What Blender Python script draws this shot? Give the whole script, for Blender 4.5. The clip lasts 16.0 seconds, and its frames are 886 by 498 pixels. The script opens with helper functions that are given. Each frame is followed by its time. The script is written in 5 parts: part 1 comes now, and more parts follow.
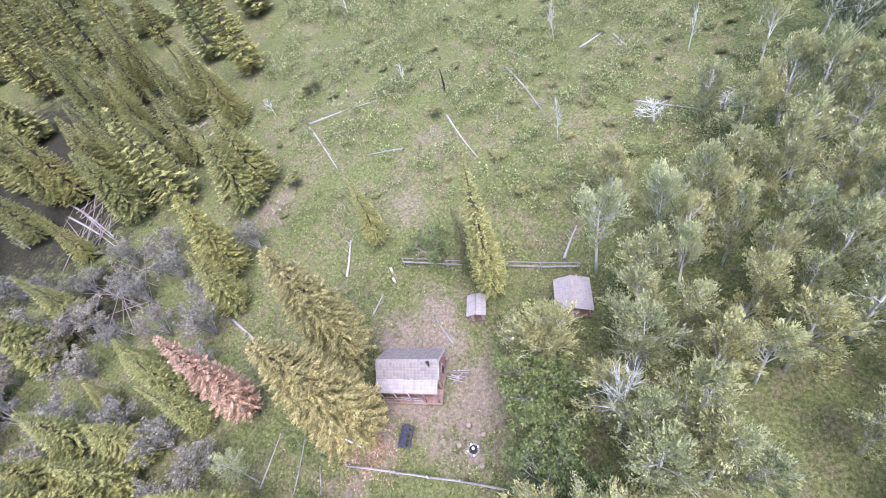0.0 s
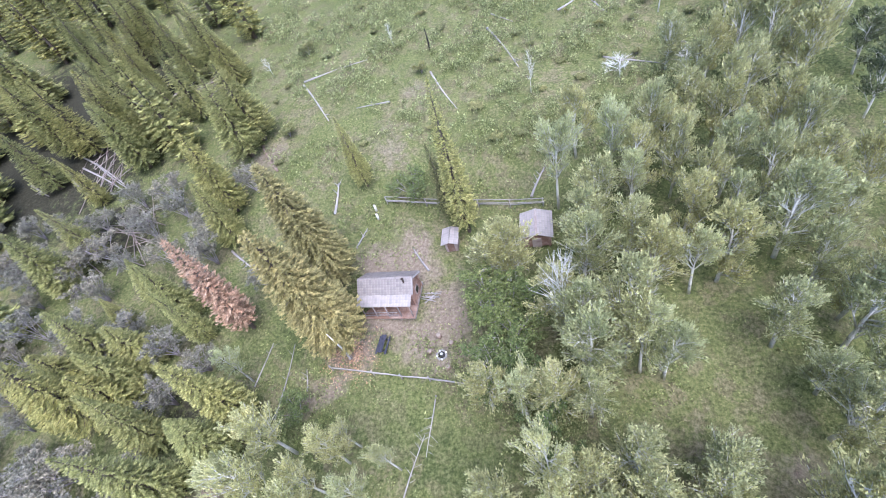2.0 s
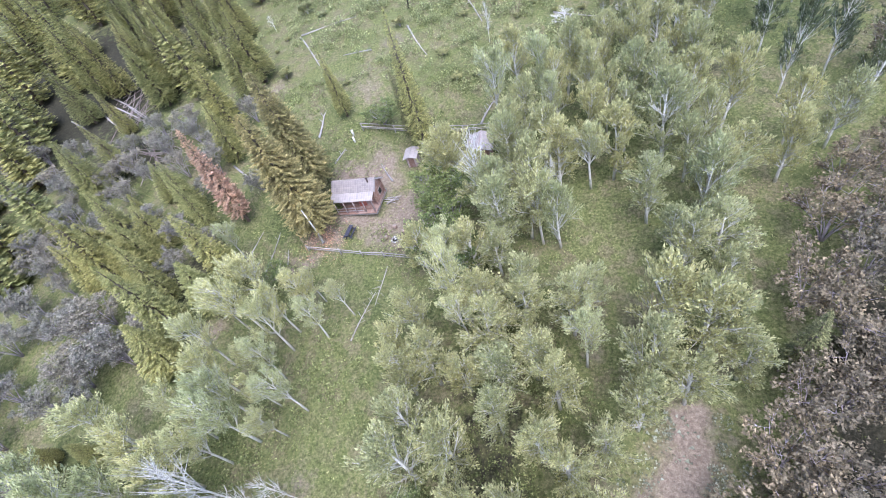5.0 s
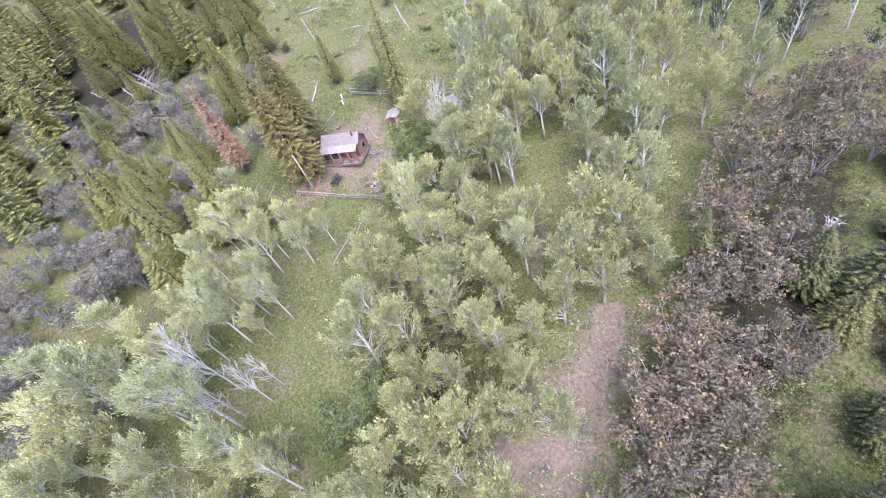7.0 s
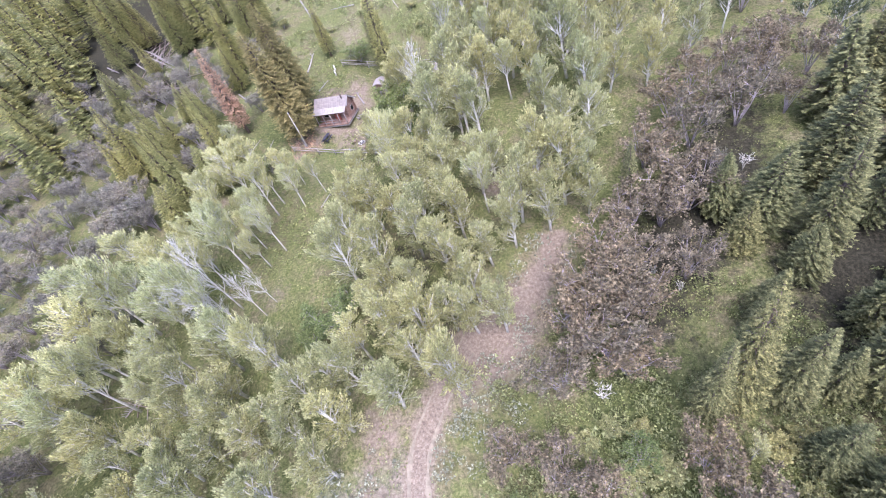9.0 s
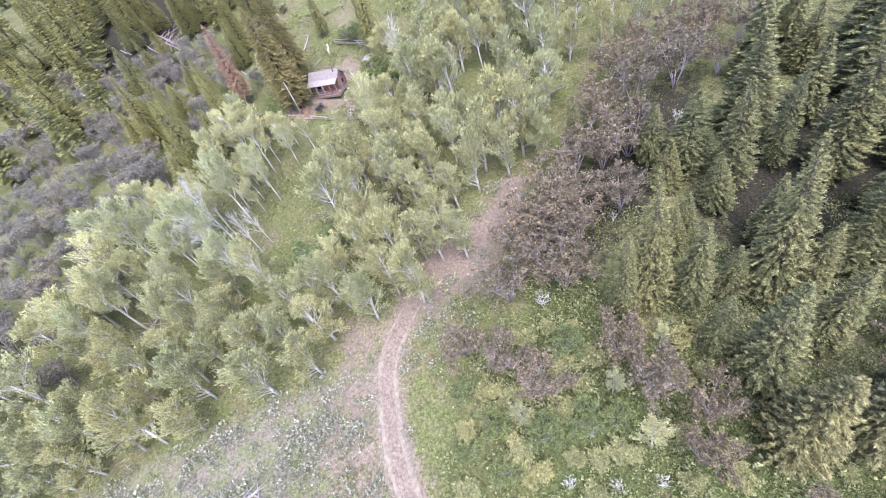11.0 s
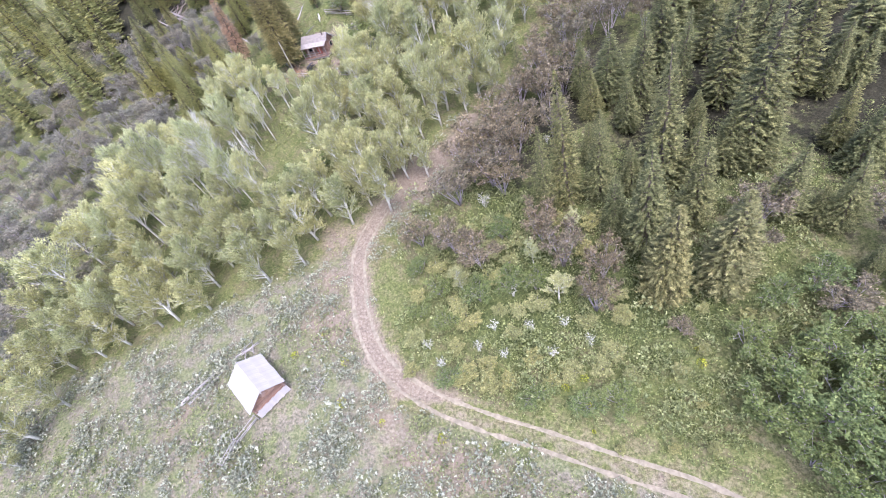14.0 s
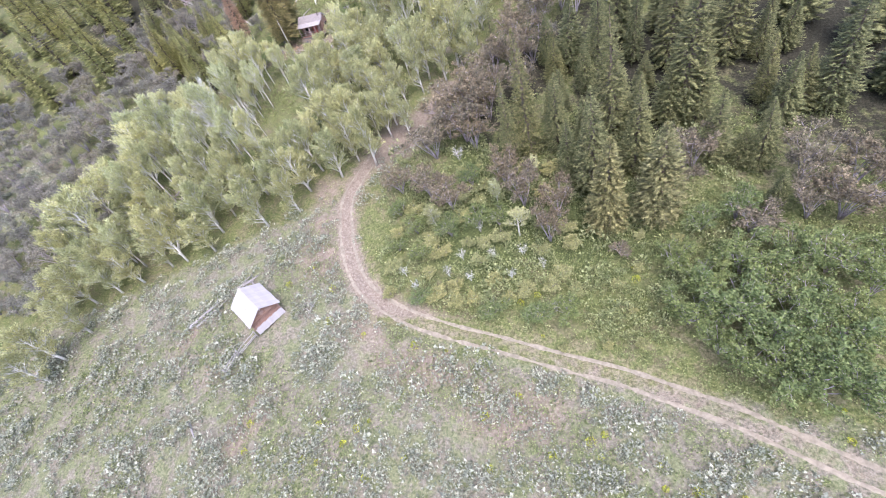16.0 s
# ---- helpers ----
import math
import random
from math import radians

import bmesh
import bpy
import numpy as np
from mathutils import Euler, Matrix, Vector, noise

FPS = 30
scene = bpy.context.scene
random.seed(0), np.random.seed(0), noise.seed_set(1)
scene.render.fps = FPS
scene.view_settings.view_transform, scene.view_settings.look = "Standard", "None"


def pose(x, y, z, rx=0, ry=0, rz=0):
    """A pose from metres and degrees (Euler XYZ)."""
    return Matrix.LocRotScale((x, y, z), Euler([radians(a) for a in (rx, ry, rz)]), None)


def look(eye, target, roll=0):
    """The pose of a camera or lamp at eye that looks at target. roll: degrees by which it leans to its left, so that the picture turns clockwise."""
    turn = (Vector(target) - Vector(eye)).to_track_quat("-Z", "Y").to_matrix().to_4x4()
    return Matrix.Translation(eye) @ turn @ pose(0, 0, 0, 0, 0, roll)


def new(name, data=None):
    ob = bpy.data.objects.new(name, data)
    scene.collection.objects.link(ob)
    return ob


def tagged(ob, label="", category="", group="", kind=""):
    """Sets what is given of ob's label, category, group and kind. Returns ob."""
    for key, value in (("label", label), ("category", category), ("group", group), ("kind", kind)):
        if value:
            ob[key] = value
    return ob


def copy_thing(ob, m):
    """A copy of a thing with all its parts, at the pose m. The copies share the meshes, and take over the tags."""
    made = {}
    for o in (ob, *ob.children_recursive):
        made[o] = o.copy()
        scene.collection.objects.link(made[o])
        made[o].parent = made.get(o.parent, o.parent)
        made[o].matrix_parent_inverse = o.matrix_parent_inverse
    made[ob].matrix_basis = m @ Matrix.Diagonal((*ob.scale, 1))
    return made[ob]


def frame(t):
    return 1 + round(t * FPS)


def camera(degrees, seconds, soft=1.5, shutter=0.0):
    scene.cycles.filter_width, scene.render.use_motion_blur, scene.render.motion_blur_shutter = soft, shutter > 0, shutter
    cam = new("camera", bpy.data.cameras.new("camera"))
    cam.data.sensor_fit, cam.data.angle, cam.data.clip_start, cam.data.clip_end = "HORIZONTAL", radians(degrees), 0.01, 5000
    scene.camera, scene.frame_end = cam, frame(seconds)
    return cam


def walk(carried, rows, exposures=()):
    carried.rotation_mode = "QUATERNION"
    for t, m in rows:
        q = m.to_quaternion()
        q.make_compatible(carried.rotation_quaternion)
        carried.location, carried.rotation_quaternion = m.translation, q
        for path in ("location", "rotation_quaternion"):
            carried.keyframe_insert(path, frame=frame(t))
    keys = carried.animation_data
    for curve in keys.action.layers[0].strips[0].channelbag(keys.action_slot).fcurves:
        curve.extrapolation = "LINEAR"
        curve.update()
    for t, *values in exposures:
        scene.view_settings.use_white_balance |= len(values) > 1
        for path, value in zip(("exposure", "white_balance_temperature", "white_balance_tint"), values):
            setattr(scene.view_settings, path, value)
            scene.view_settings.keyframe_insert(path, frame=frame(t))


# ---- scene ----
cam = camera(93.3, 16.0, soft=1.0)
METRES, TILT, LEAN, TURN = 70.0, -47.527, 14.271, 1.026
EYE = (2.597, -2.604, 30.781)
ROWS = [
    (0.0, 0.0, 0.0, 0.0, -0.0, 0.0, 0.0),
    (0.5, 0.0065, -0.0106, -0.0156, 0.12, -0.46, -0.02),
    (1.0, 0.0152, -0.0235, -0.0327, 0.31, -0.78, -0.14),
    (1.5, 0.0257, -0.0378, -0.0519, 0.47, -1.05, -0.23),
    (2.0, 0.0378, -0.0538, -0.0721, 0.75, -1.22, -0.45),
    (2.5, 0.0514, -0.0715, -0.0928, 1.16, -1.38, -0.81),
    (3.0, 0.0658, -0.0899, -0.1141, 1.47, -1.47, -1.07),
    (3.5, 0.0808, -0.1091, -0.1351, 1.79, -1.55, -1.35),
    (4.0, 0.0961, -0.1288, -0.1562, 2.09, -1.63, -1.64),
    (6.5, 0.1706, -0.2319, -0.2616, 3.22, -1.67, -2.59),
    (7.0, 0.1851, -0.2512, -0.2835, 3.37, -1.66, -2.69),
    (7.5, 0.1995, -0.2703, -0.3055, 3.5, -1.67, -2.8),
    (8.0, 0.2138, -0.2894, -0.3266, 3.68, -1.68, -2.97),
    (8.5, 0.2278, -0.3092, -0.3478, 3.8, -1.7, -3.07),
    (9.0, 0.2417, -0.3301, -0.3681, 3.98, -1.69, -3.19),
    (11.5, 0.313, -0.4338, -0.4699, 4.49, -1.7, -3.4),
    (12.0, 0.3268, -0.4533, -0.4911, 4.58, -1.71, -3.43),
    (12.5, 0.3404, -0.4729, -0.5124, 4.63, -1.72, -3.46),
    (13.0, 0.3535, -0.4924, -0.5338, 4.67, -1.76, -3.48),
    (13.5, 0.3671, -0.5118, -0.5559, 4.72, -1.76, -3.53),
    (14.0, 0.3809, -0.5313, -0.5766, 4.8, -1.79, -3.53),
    (14.5, 0.3939, -0.5512, -0.5977, 4.85, -1.81, -3.55),
    (15.0, 0.4073, -0.5707, -0.619, 4.91, -1.86, -3.57),
    (15.5, 0.4205, -0.5906, -0.6404, 4.97, -1.85, -3.59),
    (16.0, 0.4334, -0.6108, -0.6609, 5.04, -1.92, -3.59),
]
walk(cam, [(t, pose(*EYE, TILT, LEAN, TURN) @ pose(METRES * x, METRES * y, METRES * z, 90 + pitch, roll, yaw)) for t, x, y, z, yaw, pitch, roll in ROWS],
     exposures=[(0.0, 1.48, 5500, 21), (0.5, 1.43, 5370, 17), (1.0, 1.4, 5350, 16), (2.0, 1.39, 5330, 15), (4.0, 1.39, 5310, 15), (6.5, 1.52, 5490, 21), (9.0, 1.59, 5540, 25), (12.5, 1.63, 5570, 21), (16.0, 1.5, 5690, 20)])

# ---- light: a bright overcast sky with a broad veiled sun ----
SUN_ELEVATION, SUN_ROTATION = 62.0, 150.0
world = bpy.data.worlds.new("overcast_sky")
scene.world = world
world.use_nodes = True
wt = world.node_tree
sky = wt.nodes.new("ShaderNodeTexSky")
sky.sky_type = "NISHITA"
sky.sun_disc = False
sky.sun_elevation = radians(SUN_ELEVATION)
sky.sun_rotation = radians(SUN_ROTATION)
sky.air_density, sky.dust_density, sky.ozone_density = 1.0, 4.0, 1.0
wt.links.new(sky.outputs[0], wt.nodes["Background"].inputs[0])
wt.nodes["Background"].inputs[1].default_value = 0.15
sun = new("sun", bpy.data.lights.new("sun", "SUN"))
sun.data.energy, sun.data.angle, sun.data.color = 1.1, radians(60), (1.0, 0.97, 0.93)
a, e = radians(SUN_ROTATION), radians(SUN_ELEVATION)
sun.matrix_world = look((0, 0, 60), Vector((0, 0, 60)) - Vector((math.sin(a) * math.cos(e), math.cos(a) * math.cos(e), math.sin(e))))


# ---- materials ----
def material(name, rough=0.8, metal=0.0):
    m = bpy.data.materials.new(name)
    m.use_nodes = True
    b = m.node_tree.nodes["Principled BSDF"]
    b.inputs["Roughness"].default_value, b.inputs["Metallic"].default_value = rough, metal
    b.inputs["Specular IOR Level"].default_value = 0.16
    return m, m.node_tree, b


def noise_node(nt, scale, detail=4.0, rough=0.55, coords="Object", stretch=None):
    tc = nt.nodes.new("ShaderNodeTexCoord")
    n = nt.nodes.new("ShaderNodeTexNoise")
    n.inputs["Scale"].default_value, n.inputs["Detail"].default_value, n.inputs["Roughness"].default_value = scale, detail, rough
    if stretch:
        mp = nt.nodes.new("ShaderNodeMapping")
        mp.inputs["Scale"].default_value = stretch
        nt.links.new(tc.outputs[coords], mp.inputs[0])
        nt.links.new(mp.outputs[0], n.inputs["Vector"])
    else:
        nt.links.new(tc.outputs[coords], n.inputs["Vector"])
    return n.outputs["Fac"]


def ramp(nt, fac, stops):
    r = nt.nodes.new("ShaderNodeValToRGB")
    el = r.color_ramp.elements
    while len(el) < len(stops):
        el.new(0.5)
    for s, (p, c) in zip(el, stops):
        s.position, s.color = p, (*c, 1)
    nt.links.new(fac, r.inputs[0])
    return r.outputs[0]


def mix(nt, fac, a, b, blend="MIX"):
    n = nt.nodes.new("ShaderNodeMix")
    n.data_type, n.blend_type = "RGBA", blend
    for sock, v in ((n.inputs[0], fac), (n.inputs[6], a), (n.inputs[7], b)):
        if isinstance(v, (int, float)):
            sock.default_value = v
        elif isinstance(v, tuple):
            sock.default_value = (*v, 1)
        else:
            nt.links.new(v, sock)
    return n.outputs[2]


def bump(nt, b, height, strength=0.4, distance=0.03):
    n = nt.nodes.new("ShaderNodeBump")
    n.inputs["Strength"].default_value, n.inputs["Distance"].default_value = strength, distance
    nt.links.new(height, n.inputs["Height"])
    nt.links.new(n.outputs[0], b.inputs["Normal"])


def leaf_material(name, low, mid, high, translucent=0.35, rough=0.6, clumps=1.0):
    """Foliage: hue varies from tree to tree and from leaf to leaf."""
    m, nt, b = material(name, rough)
    geo, info = nt.nodes.new("ShaderNodeNewGeometry"), nt.nodes.new("ShaderNodeObjectInfo")
    leaf = ramp(nt, geo.outputs["Random Per Island"], [(0.0, low), (0.5, mid), (1.0, high)])
    tree = ramp(nt, info.outputs["Random"], [(0.0, (0.9, 0.94, 0.96)), (0.5, (1.0, 1.0, 1.0)), (1.0, (1.08, 1.04, 0.97))])
    col = mix(nt, 1.0, leaf, tree, "MULTIPLY")
    patch = ramp(nt, noise_node(nt, 1.1, 2.0), [(0.3, (0.84, 0.87, 0.84)), (0.7, (1.14, 1.11, 1.06))])
    col = mix(nt, 1.0, col, patch, "MULTIPLY")
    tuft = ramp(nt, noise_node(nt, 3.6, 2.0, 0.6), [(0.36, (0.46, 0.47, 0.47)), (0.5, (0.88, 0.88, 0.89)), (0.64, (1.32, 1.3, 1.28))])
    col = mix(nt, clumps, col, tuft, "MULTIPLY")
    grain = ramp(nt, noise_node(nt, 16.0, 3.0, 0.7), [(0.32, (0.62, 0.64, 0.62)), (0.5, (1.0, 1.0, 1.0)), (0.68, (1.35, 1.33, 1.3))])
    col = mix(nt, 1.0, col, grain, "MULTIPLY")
    nt.links.new(col, b.inputs["Base Color"])
    tr, ms = nt.nodes.new("ShaderNodeBsdfTranslucent"), nt.nodes.new("ShaderNodeMixShader")
    nt.links.new(col, tr.inputs[0])
    ms.inputs[0].default_value = 0.62 * translucent
    nt.links.new(b.outputs[0], ms.inputs[1])
    nt.links.new(tr.outputs[0], ms.inputs[2])
    nt.links.new(ms.outputs[0], nt.nodes["Material Output"].inputs[0])
    return m


def wood_material(name, dark, light, stain, grain=(18, 2, 18), rough=0.85, vary=1.0):
    m, nt, b = material(name, rough)
    g = noise_node(nt, 1.0, 6, 0.65, "Object", grain)
    info = nt.nodes.new("ShaderNodeObjectInfo")
    base = ramp(nt, g, [(0.3, dark), (0.7, light)])
    base = mix(nt, ramp(nt, noise_node(nt, 1.3, 4), [(0.45, (0, 0, 0)), (0.7, (0.7, 0.7, 0.7))]), base, stain)
    base = mix(nt, 1.0, base, ramp(nt, info.outputs["Random"], [(0, (1 - 0.2 * vary, 1 - 0.2 * vary, 1 - 0.18 * vary)), (1, (1 + 0.15 * vary, 1 + 0.12 * vary, 1 + 0.1 * vary))]), "MULTIPLY")
    nt.links.new(base, b.inputs["Base Color"])
    bump(nt, b, g, 0.5, 0.01)
    return m


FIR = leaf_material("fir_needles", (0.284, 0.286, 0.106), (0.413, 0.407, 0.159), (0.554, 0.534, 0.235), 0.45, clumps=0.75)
# Darker than fir needles, partly as lens falloff on the right put into colour.
DIMMED_SPRUCE = leaf_material("dimmed_spruce_needles", (0.122, 0.128, 0.0558), (0.193, 0.196, 0.0868), (0.29, 0.285, 0.13), 0.14)
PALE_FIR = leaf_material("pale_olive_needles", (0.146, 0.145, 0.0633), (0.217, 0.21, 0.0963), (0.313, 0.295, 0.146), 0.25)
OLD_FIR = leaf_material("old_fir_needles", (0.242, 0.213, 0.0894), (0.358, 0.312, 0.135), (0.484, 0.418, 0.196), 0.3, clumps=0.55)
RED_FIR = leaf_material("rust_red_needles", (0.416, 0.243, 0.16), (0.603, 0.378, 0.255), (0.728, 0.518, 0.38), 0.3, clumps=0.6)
# Aspen leaves darkened: deeper green, plus lens dimming toward the right painted in.
DIMMED_ASPEN = leaf_material("dimmed_aspen_leaves", (0.12, 0.141, 0.08), (0.169, 0.196, 0.112), (0.24, 0.262, 0.16), 0.4)
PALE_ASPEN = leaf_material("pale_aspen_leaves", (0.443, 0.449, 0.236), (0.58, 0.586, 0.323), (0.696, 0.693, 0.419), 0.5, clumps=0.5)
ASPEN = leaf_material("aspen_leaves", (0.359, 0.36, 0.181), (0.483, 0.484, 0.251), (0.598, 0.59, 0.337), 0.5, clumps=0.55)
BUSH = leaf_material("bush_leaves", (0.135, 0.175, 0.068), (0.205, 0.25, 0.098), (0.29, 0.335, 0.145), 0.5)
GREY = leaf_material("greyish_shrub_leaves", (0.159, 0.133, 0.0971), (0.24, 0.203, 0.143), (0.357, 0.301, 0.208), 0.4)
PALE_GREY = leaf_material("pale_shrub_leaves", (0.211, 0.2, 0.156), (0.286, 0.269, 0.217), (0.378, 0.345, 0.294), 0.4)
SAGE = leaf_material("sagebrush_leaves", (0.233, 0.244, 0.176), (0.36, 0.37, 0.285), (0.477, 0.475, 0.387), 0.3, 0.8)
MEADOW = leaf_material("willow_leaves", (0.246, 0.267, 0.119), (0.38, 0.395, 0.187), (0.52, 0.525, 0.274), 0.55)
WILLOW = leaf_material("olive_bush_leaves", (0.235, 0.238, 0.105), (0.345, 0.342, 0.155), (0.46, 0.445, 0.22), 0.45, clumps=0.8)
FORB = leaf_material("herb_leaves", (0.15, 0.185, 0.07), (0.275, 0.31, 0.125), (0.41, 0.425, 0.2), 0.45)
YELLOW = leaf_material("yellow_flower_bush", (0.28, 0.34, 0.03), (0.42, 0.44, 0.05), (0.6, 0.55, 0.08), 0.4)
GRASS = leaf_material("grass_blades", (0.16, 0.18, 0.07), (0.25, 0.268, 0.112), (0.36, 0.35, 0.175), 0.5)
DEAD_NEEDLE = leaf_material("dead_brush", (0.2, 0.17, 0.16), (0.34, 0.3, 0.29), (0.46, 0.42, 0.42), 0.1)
FIR_BARK = wood_material("fir_bark", (0.10, 0.075, 0.06), (0.2, 0.16, 0.13), (0.24, 0.21, 0.19), (6, 6, 2))
GREY_TWIG = wood_material("grey_twigs", (0.30, 0.26, 0.28), (0.52, 0.47, 0.51), (0.42, 0.37, 0.42), (5, 5, 2))
SILVER = wood_material("silvered_dead_wood", (0.27, 0.25, 0.245), (0.49, 0.46, 0.45), (0.33, 0.295, 0.285), (8, 8, 1.5))
LOG_WOOD = wood_material("brown_log", (0.16, 0.095, 0.07), (0.33, 0.21, 0.16), (0.40, 0.31, 0.27))
SHAKE = wood_material("weathered_roof_shakes", (0.215, 0.188, 0.176), (0.345, 0.305, 0.292), (0.17, 0.16, 0.122), (9, 1.2, 9), 0.85, 0.7)
PALE_SHAKE = wood_material("pale_porch_shakes", (0.3, 0.265, 0.255), (0.42, 0.38, 0.365), (0.27, 0.25, 0.22), (9, 1.2, 9), 0.85, 0.6)
PALE_ROOF = wood_material("bleached_roof_boards", (0.41, 0.38, 0.375), (0.47, 0.44, 0.435), (0.38, 0.35, 0.345), (9, 1.0, 9), 0.85, 0.3)
BOARD = wood_material("weathered_boards", (0.281, 0.23, 0.212), (0.468, 0.408, 0.383), (0.23, 0.162, 0.145))
BARK_RED = wood_material("fallen_bark", (0.2, 0.14, 0.11), (0.33, 0.25, 0.21), (0.3, 0.25, 0.22))


def make_white_bark():
    m, nt, b = material("white_aspen_bark", 0.7)
    c = ramp(nt, noise_node(nt, 2.2, 5, 0.7, "Object", (1, 1, 3.5)), [(0.32, (0.12, 0.11, 0.1)), (0.42, (0.6, 0.58, 0.53)), (0.75, (0.82, 0.8, 0.76))])
    nt.links.new(c, b.inputs["Base Color"])
    return m


WHITE_BARK = make_white_bark()


def plain(name, colour, spread=0.15, rough=0.7, scale=6.0, metal=0.0):
    m, nt, b = material(name, rough, metal)
    lo, hi = tuple(c * (1 - spread) for c in colour), tuple(min(1, c * (1 + spread)) for c in colour)
    n = noise_node(nt, scale, 5, 0.6)
    nt.links.new(ramp(nt, n, [(0.35, lo), (0.65, hi)]), b.inputs["Base Color"])
    bump(nt, b, n, 0.3, 0.01)
    return m


TABLE_PAINT = plain("dark_table_paint", (0.055, 0.055, 0.075), 0.3, 0.6)
STONE = plain("pale_stone", (0.3, 0.28, 0.27), 0.3, 0.9)
ASH = plain("white_ash", (0.55, 0.54, 0.53), 0.12, 0.95)
CHAR = plain("charcoal", (0.03, 0.028, 0.027), 0.4, 0.9)
CUT_WOOD = plain("sawn_stump_wood", (0.3, 0.25, 0.21), 0.2, 0.85)
WHITE_PAINT = plain("white_enamel", (0.8, 0.8, 0.8), 0.05, 0.4)
STOVEPIPE = plain("rusty_stovepipe", (0.1, 0.075, 0.065), 0.3, 0.5, 9.0, 0.6)
DARK_GLASS = plain("dark_window_glass", (0.02, 0.022, 0.025), 0.2, 0.1)
RED_PAINT = plain("faded_red_paint", (0.35, 0.12, 0.09), 0.25, 0.8)


def make_ground():
    m, nt, b = material("meadow_ground", 0.95)
    at = nt.nodes.new("ShaderNodeAttribute")
    at.attribute_name = "cover"
    sep = nt.nodes.new("ShaderNodeSeparateColor")
    nt.links.new(at.outputs["Color"], sep.inputs[0])
    big = noise_node(nt, 0.16, 4, 0.6)
    fine = noise_node(nt, 4.2, 8, 0.75)
    speck = noise_node(nt, 19.0, 5, 0.75)
    mid = noise_node(nt, 0.75, 5, 0.68)
    grass = ramp(nt, fine, [(0.36, (0.051, 0.061, 0.02)), (0.46, (0.107, 0.12, 0.043)), (0.54, (0.158, 0.166, 0.065)), (0.64, (0.24, 0.226, 0.11))])
    grass = mix(nt, ramp(nt, mid, [(0.46, (0, 0, 0)), (0.56, (0.85, 0.85, 0.85))]), grass, ramp(nt, fine, [(0.37, (0.075, 0.07, 0.035)), (0.5, (0.16, 0.14, 0.078)), (0.63, (0.26, 0.225, 0.14))]))
    grass = mix(nt, ramp(nt, big, [(0.46, (0, 0, 0)), (0.58, (0.6, 0.6, 0.6))]), grass, ramp(nt, fine, [(0.37, (0.05, 0.066, 0.018)), (0.5, (0.105, 0.125, 0.04)), (0.63, (0.185, 0.195, 0.075))]))
    lush = ramp(nt, fine, [(0.37, (0.032, 0.042, 0.013)), (0.5, (0.08, 0.097, 0.033)), (0.63, (0.155, 0.168, 0.068))])
    dry = ramp(nt, fine, [(0.37, (0.088, 0.085, 0.055)), (0.5, (0.185, 0.163, 0.122)), (0.63, (0.285, 0.25, 0.196))])
    dry = mix(nt, ramp(nt, mid, [(0.44, (0, 0, 0)), (0.56, (0.85, 0.85, 0.85))]), dry, ramp(nt, fine, [(0.37, (0.074, 0.088, 0.039)), (0.5, (0.147, 0.162, 0.076)), (0.63, (0.232, 0.238, 0.126))]))
    dirt = ramp(nt, fine, [(0.37, (0.138, 0.105, 0.08)), (0.5, (0.214, 0.171, 0.13)), (0.63, (0.3, 0.248, 0.193))])
    wob = nt.nodes.new("ShaderNodeMath")
    wob.operation = "MULTIPLY_ADD"
    nt.links.new(noise_node(nt, 0.9, 6, 0.75), wob.inputs[0])
    wob.inputs[1].default_value, wob.inputs[2].default_value = 1.5, -0.75

    def mask(out, lo, hi):
        s = nt.nodes.new("ShaderNodeMath")
        nt.links.new(out, s.inputs[0])
        nt.links.new(wob.outputs[0], s.inputs[1])
        return ramp(nt, s.outputs[0], [(lo, (0, 0, 0)), (hi, (1, 1, 1))])

    col = mix(nt, mask(sep.outputs[1], 0.35, 0.65), grass, lush)
    col = mix(nt, mask(sep.outputs[2], 0.35, 0.65), col, dry)
    col = mix(nt, mask(sep.outputs[0], 0.3, 0.75), col, dirt)
    # woodland litter, with the shade between trees darkened into its colour
    shaded_litter = ramp(nt, fine, [(0.37, (0.018, 0.017, 0.011)), (0.5, (0.036, 0.034, 0.022)), (0.63, (0.066, 0.06, 0.04))])
    col = mix(nt, mask(at.outputs["Alpha"], 0.4, 0.7), col, shaded_litter)
    col = mix(nt, 1.0, col, ramp(nt, speck, [(0.34, (0.6, 0.63, 0.6)), (0.5, (1, 1, 1)), (0.68, (1.4, 1.36, 1.32))]), "MULTIPLY")
    nt.links.new(col, b.inputs["Base Color"])
    bump(nt, b, fine, 0.6, 0.12)
    return m


GROUND = make_ground()
RUT = plain("pale_rut_sand", (0.25, 0.213, 0.158), 0.25, 0.95, 2.2)

# ---- the lie of the land ----
HOLLOWS = [(0.97, 18.03, 7, -2.0), (-6.07, 7.07, 9, -1.2), (-26.35, -21.65, 9, -1.6), (-9.4, 43.4, 13, 1.5), (33.28, -45.28, 11, -1.2)]


def lie(x, y):
    """Height of the ground: a gentle slope with hollows; takes numbers or arrays."""
    x, y = np.asarray(x, float), np.asarray(y, float)
    flat = 1.0 / (1.0 + (np.hypot(x, y) / 220.0) ** 4)
    z = -0.410 + (-0.0691 * x + 0.1754 * y) * flat
    for u, v, s, h in HOLLOWS:
        z = z + h * np.exp(-((x - u) ** 2 + (y - v) ** 2) / (2 * s * s))
    return z + 0.06 * np.sin(x * 0.83 + 1.3 * np.sin(y * 0.41)) * np.cos(y * 0.67 + np.sin(x * 0.37)) * flat


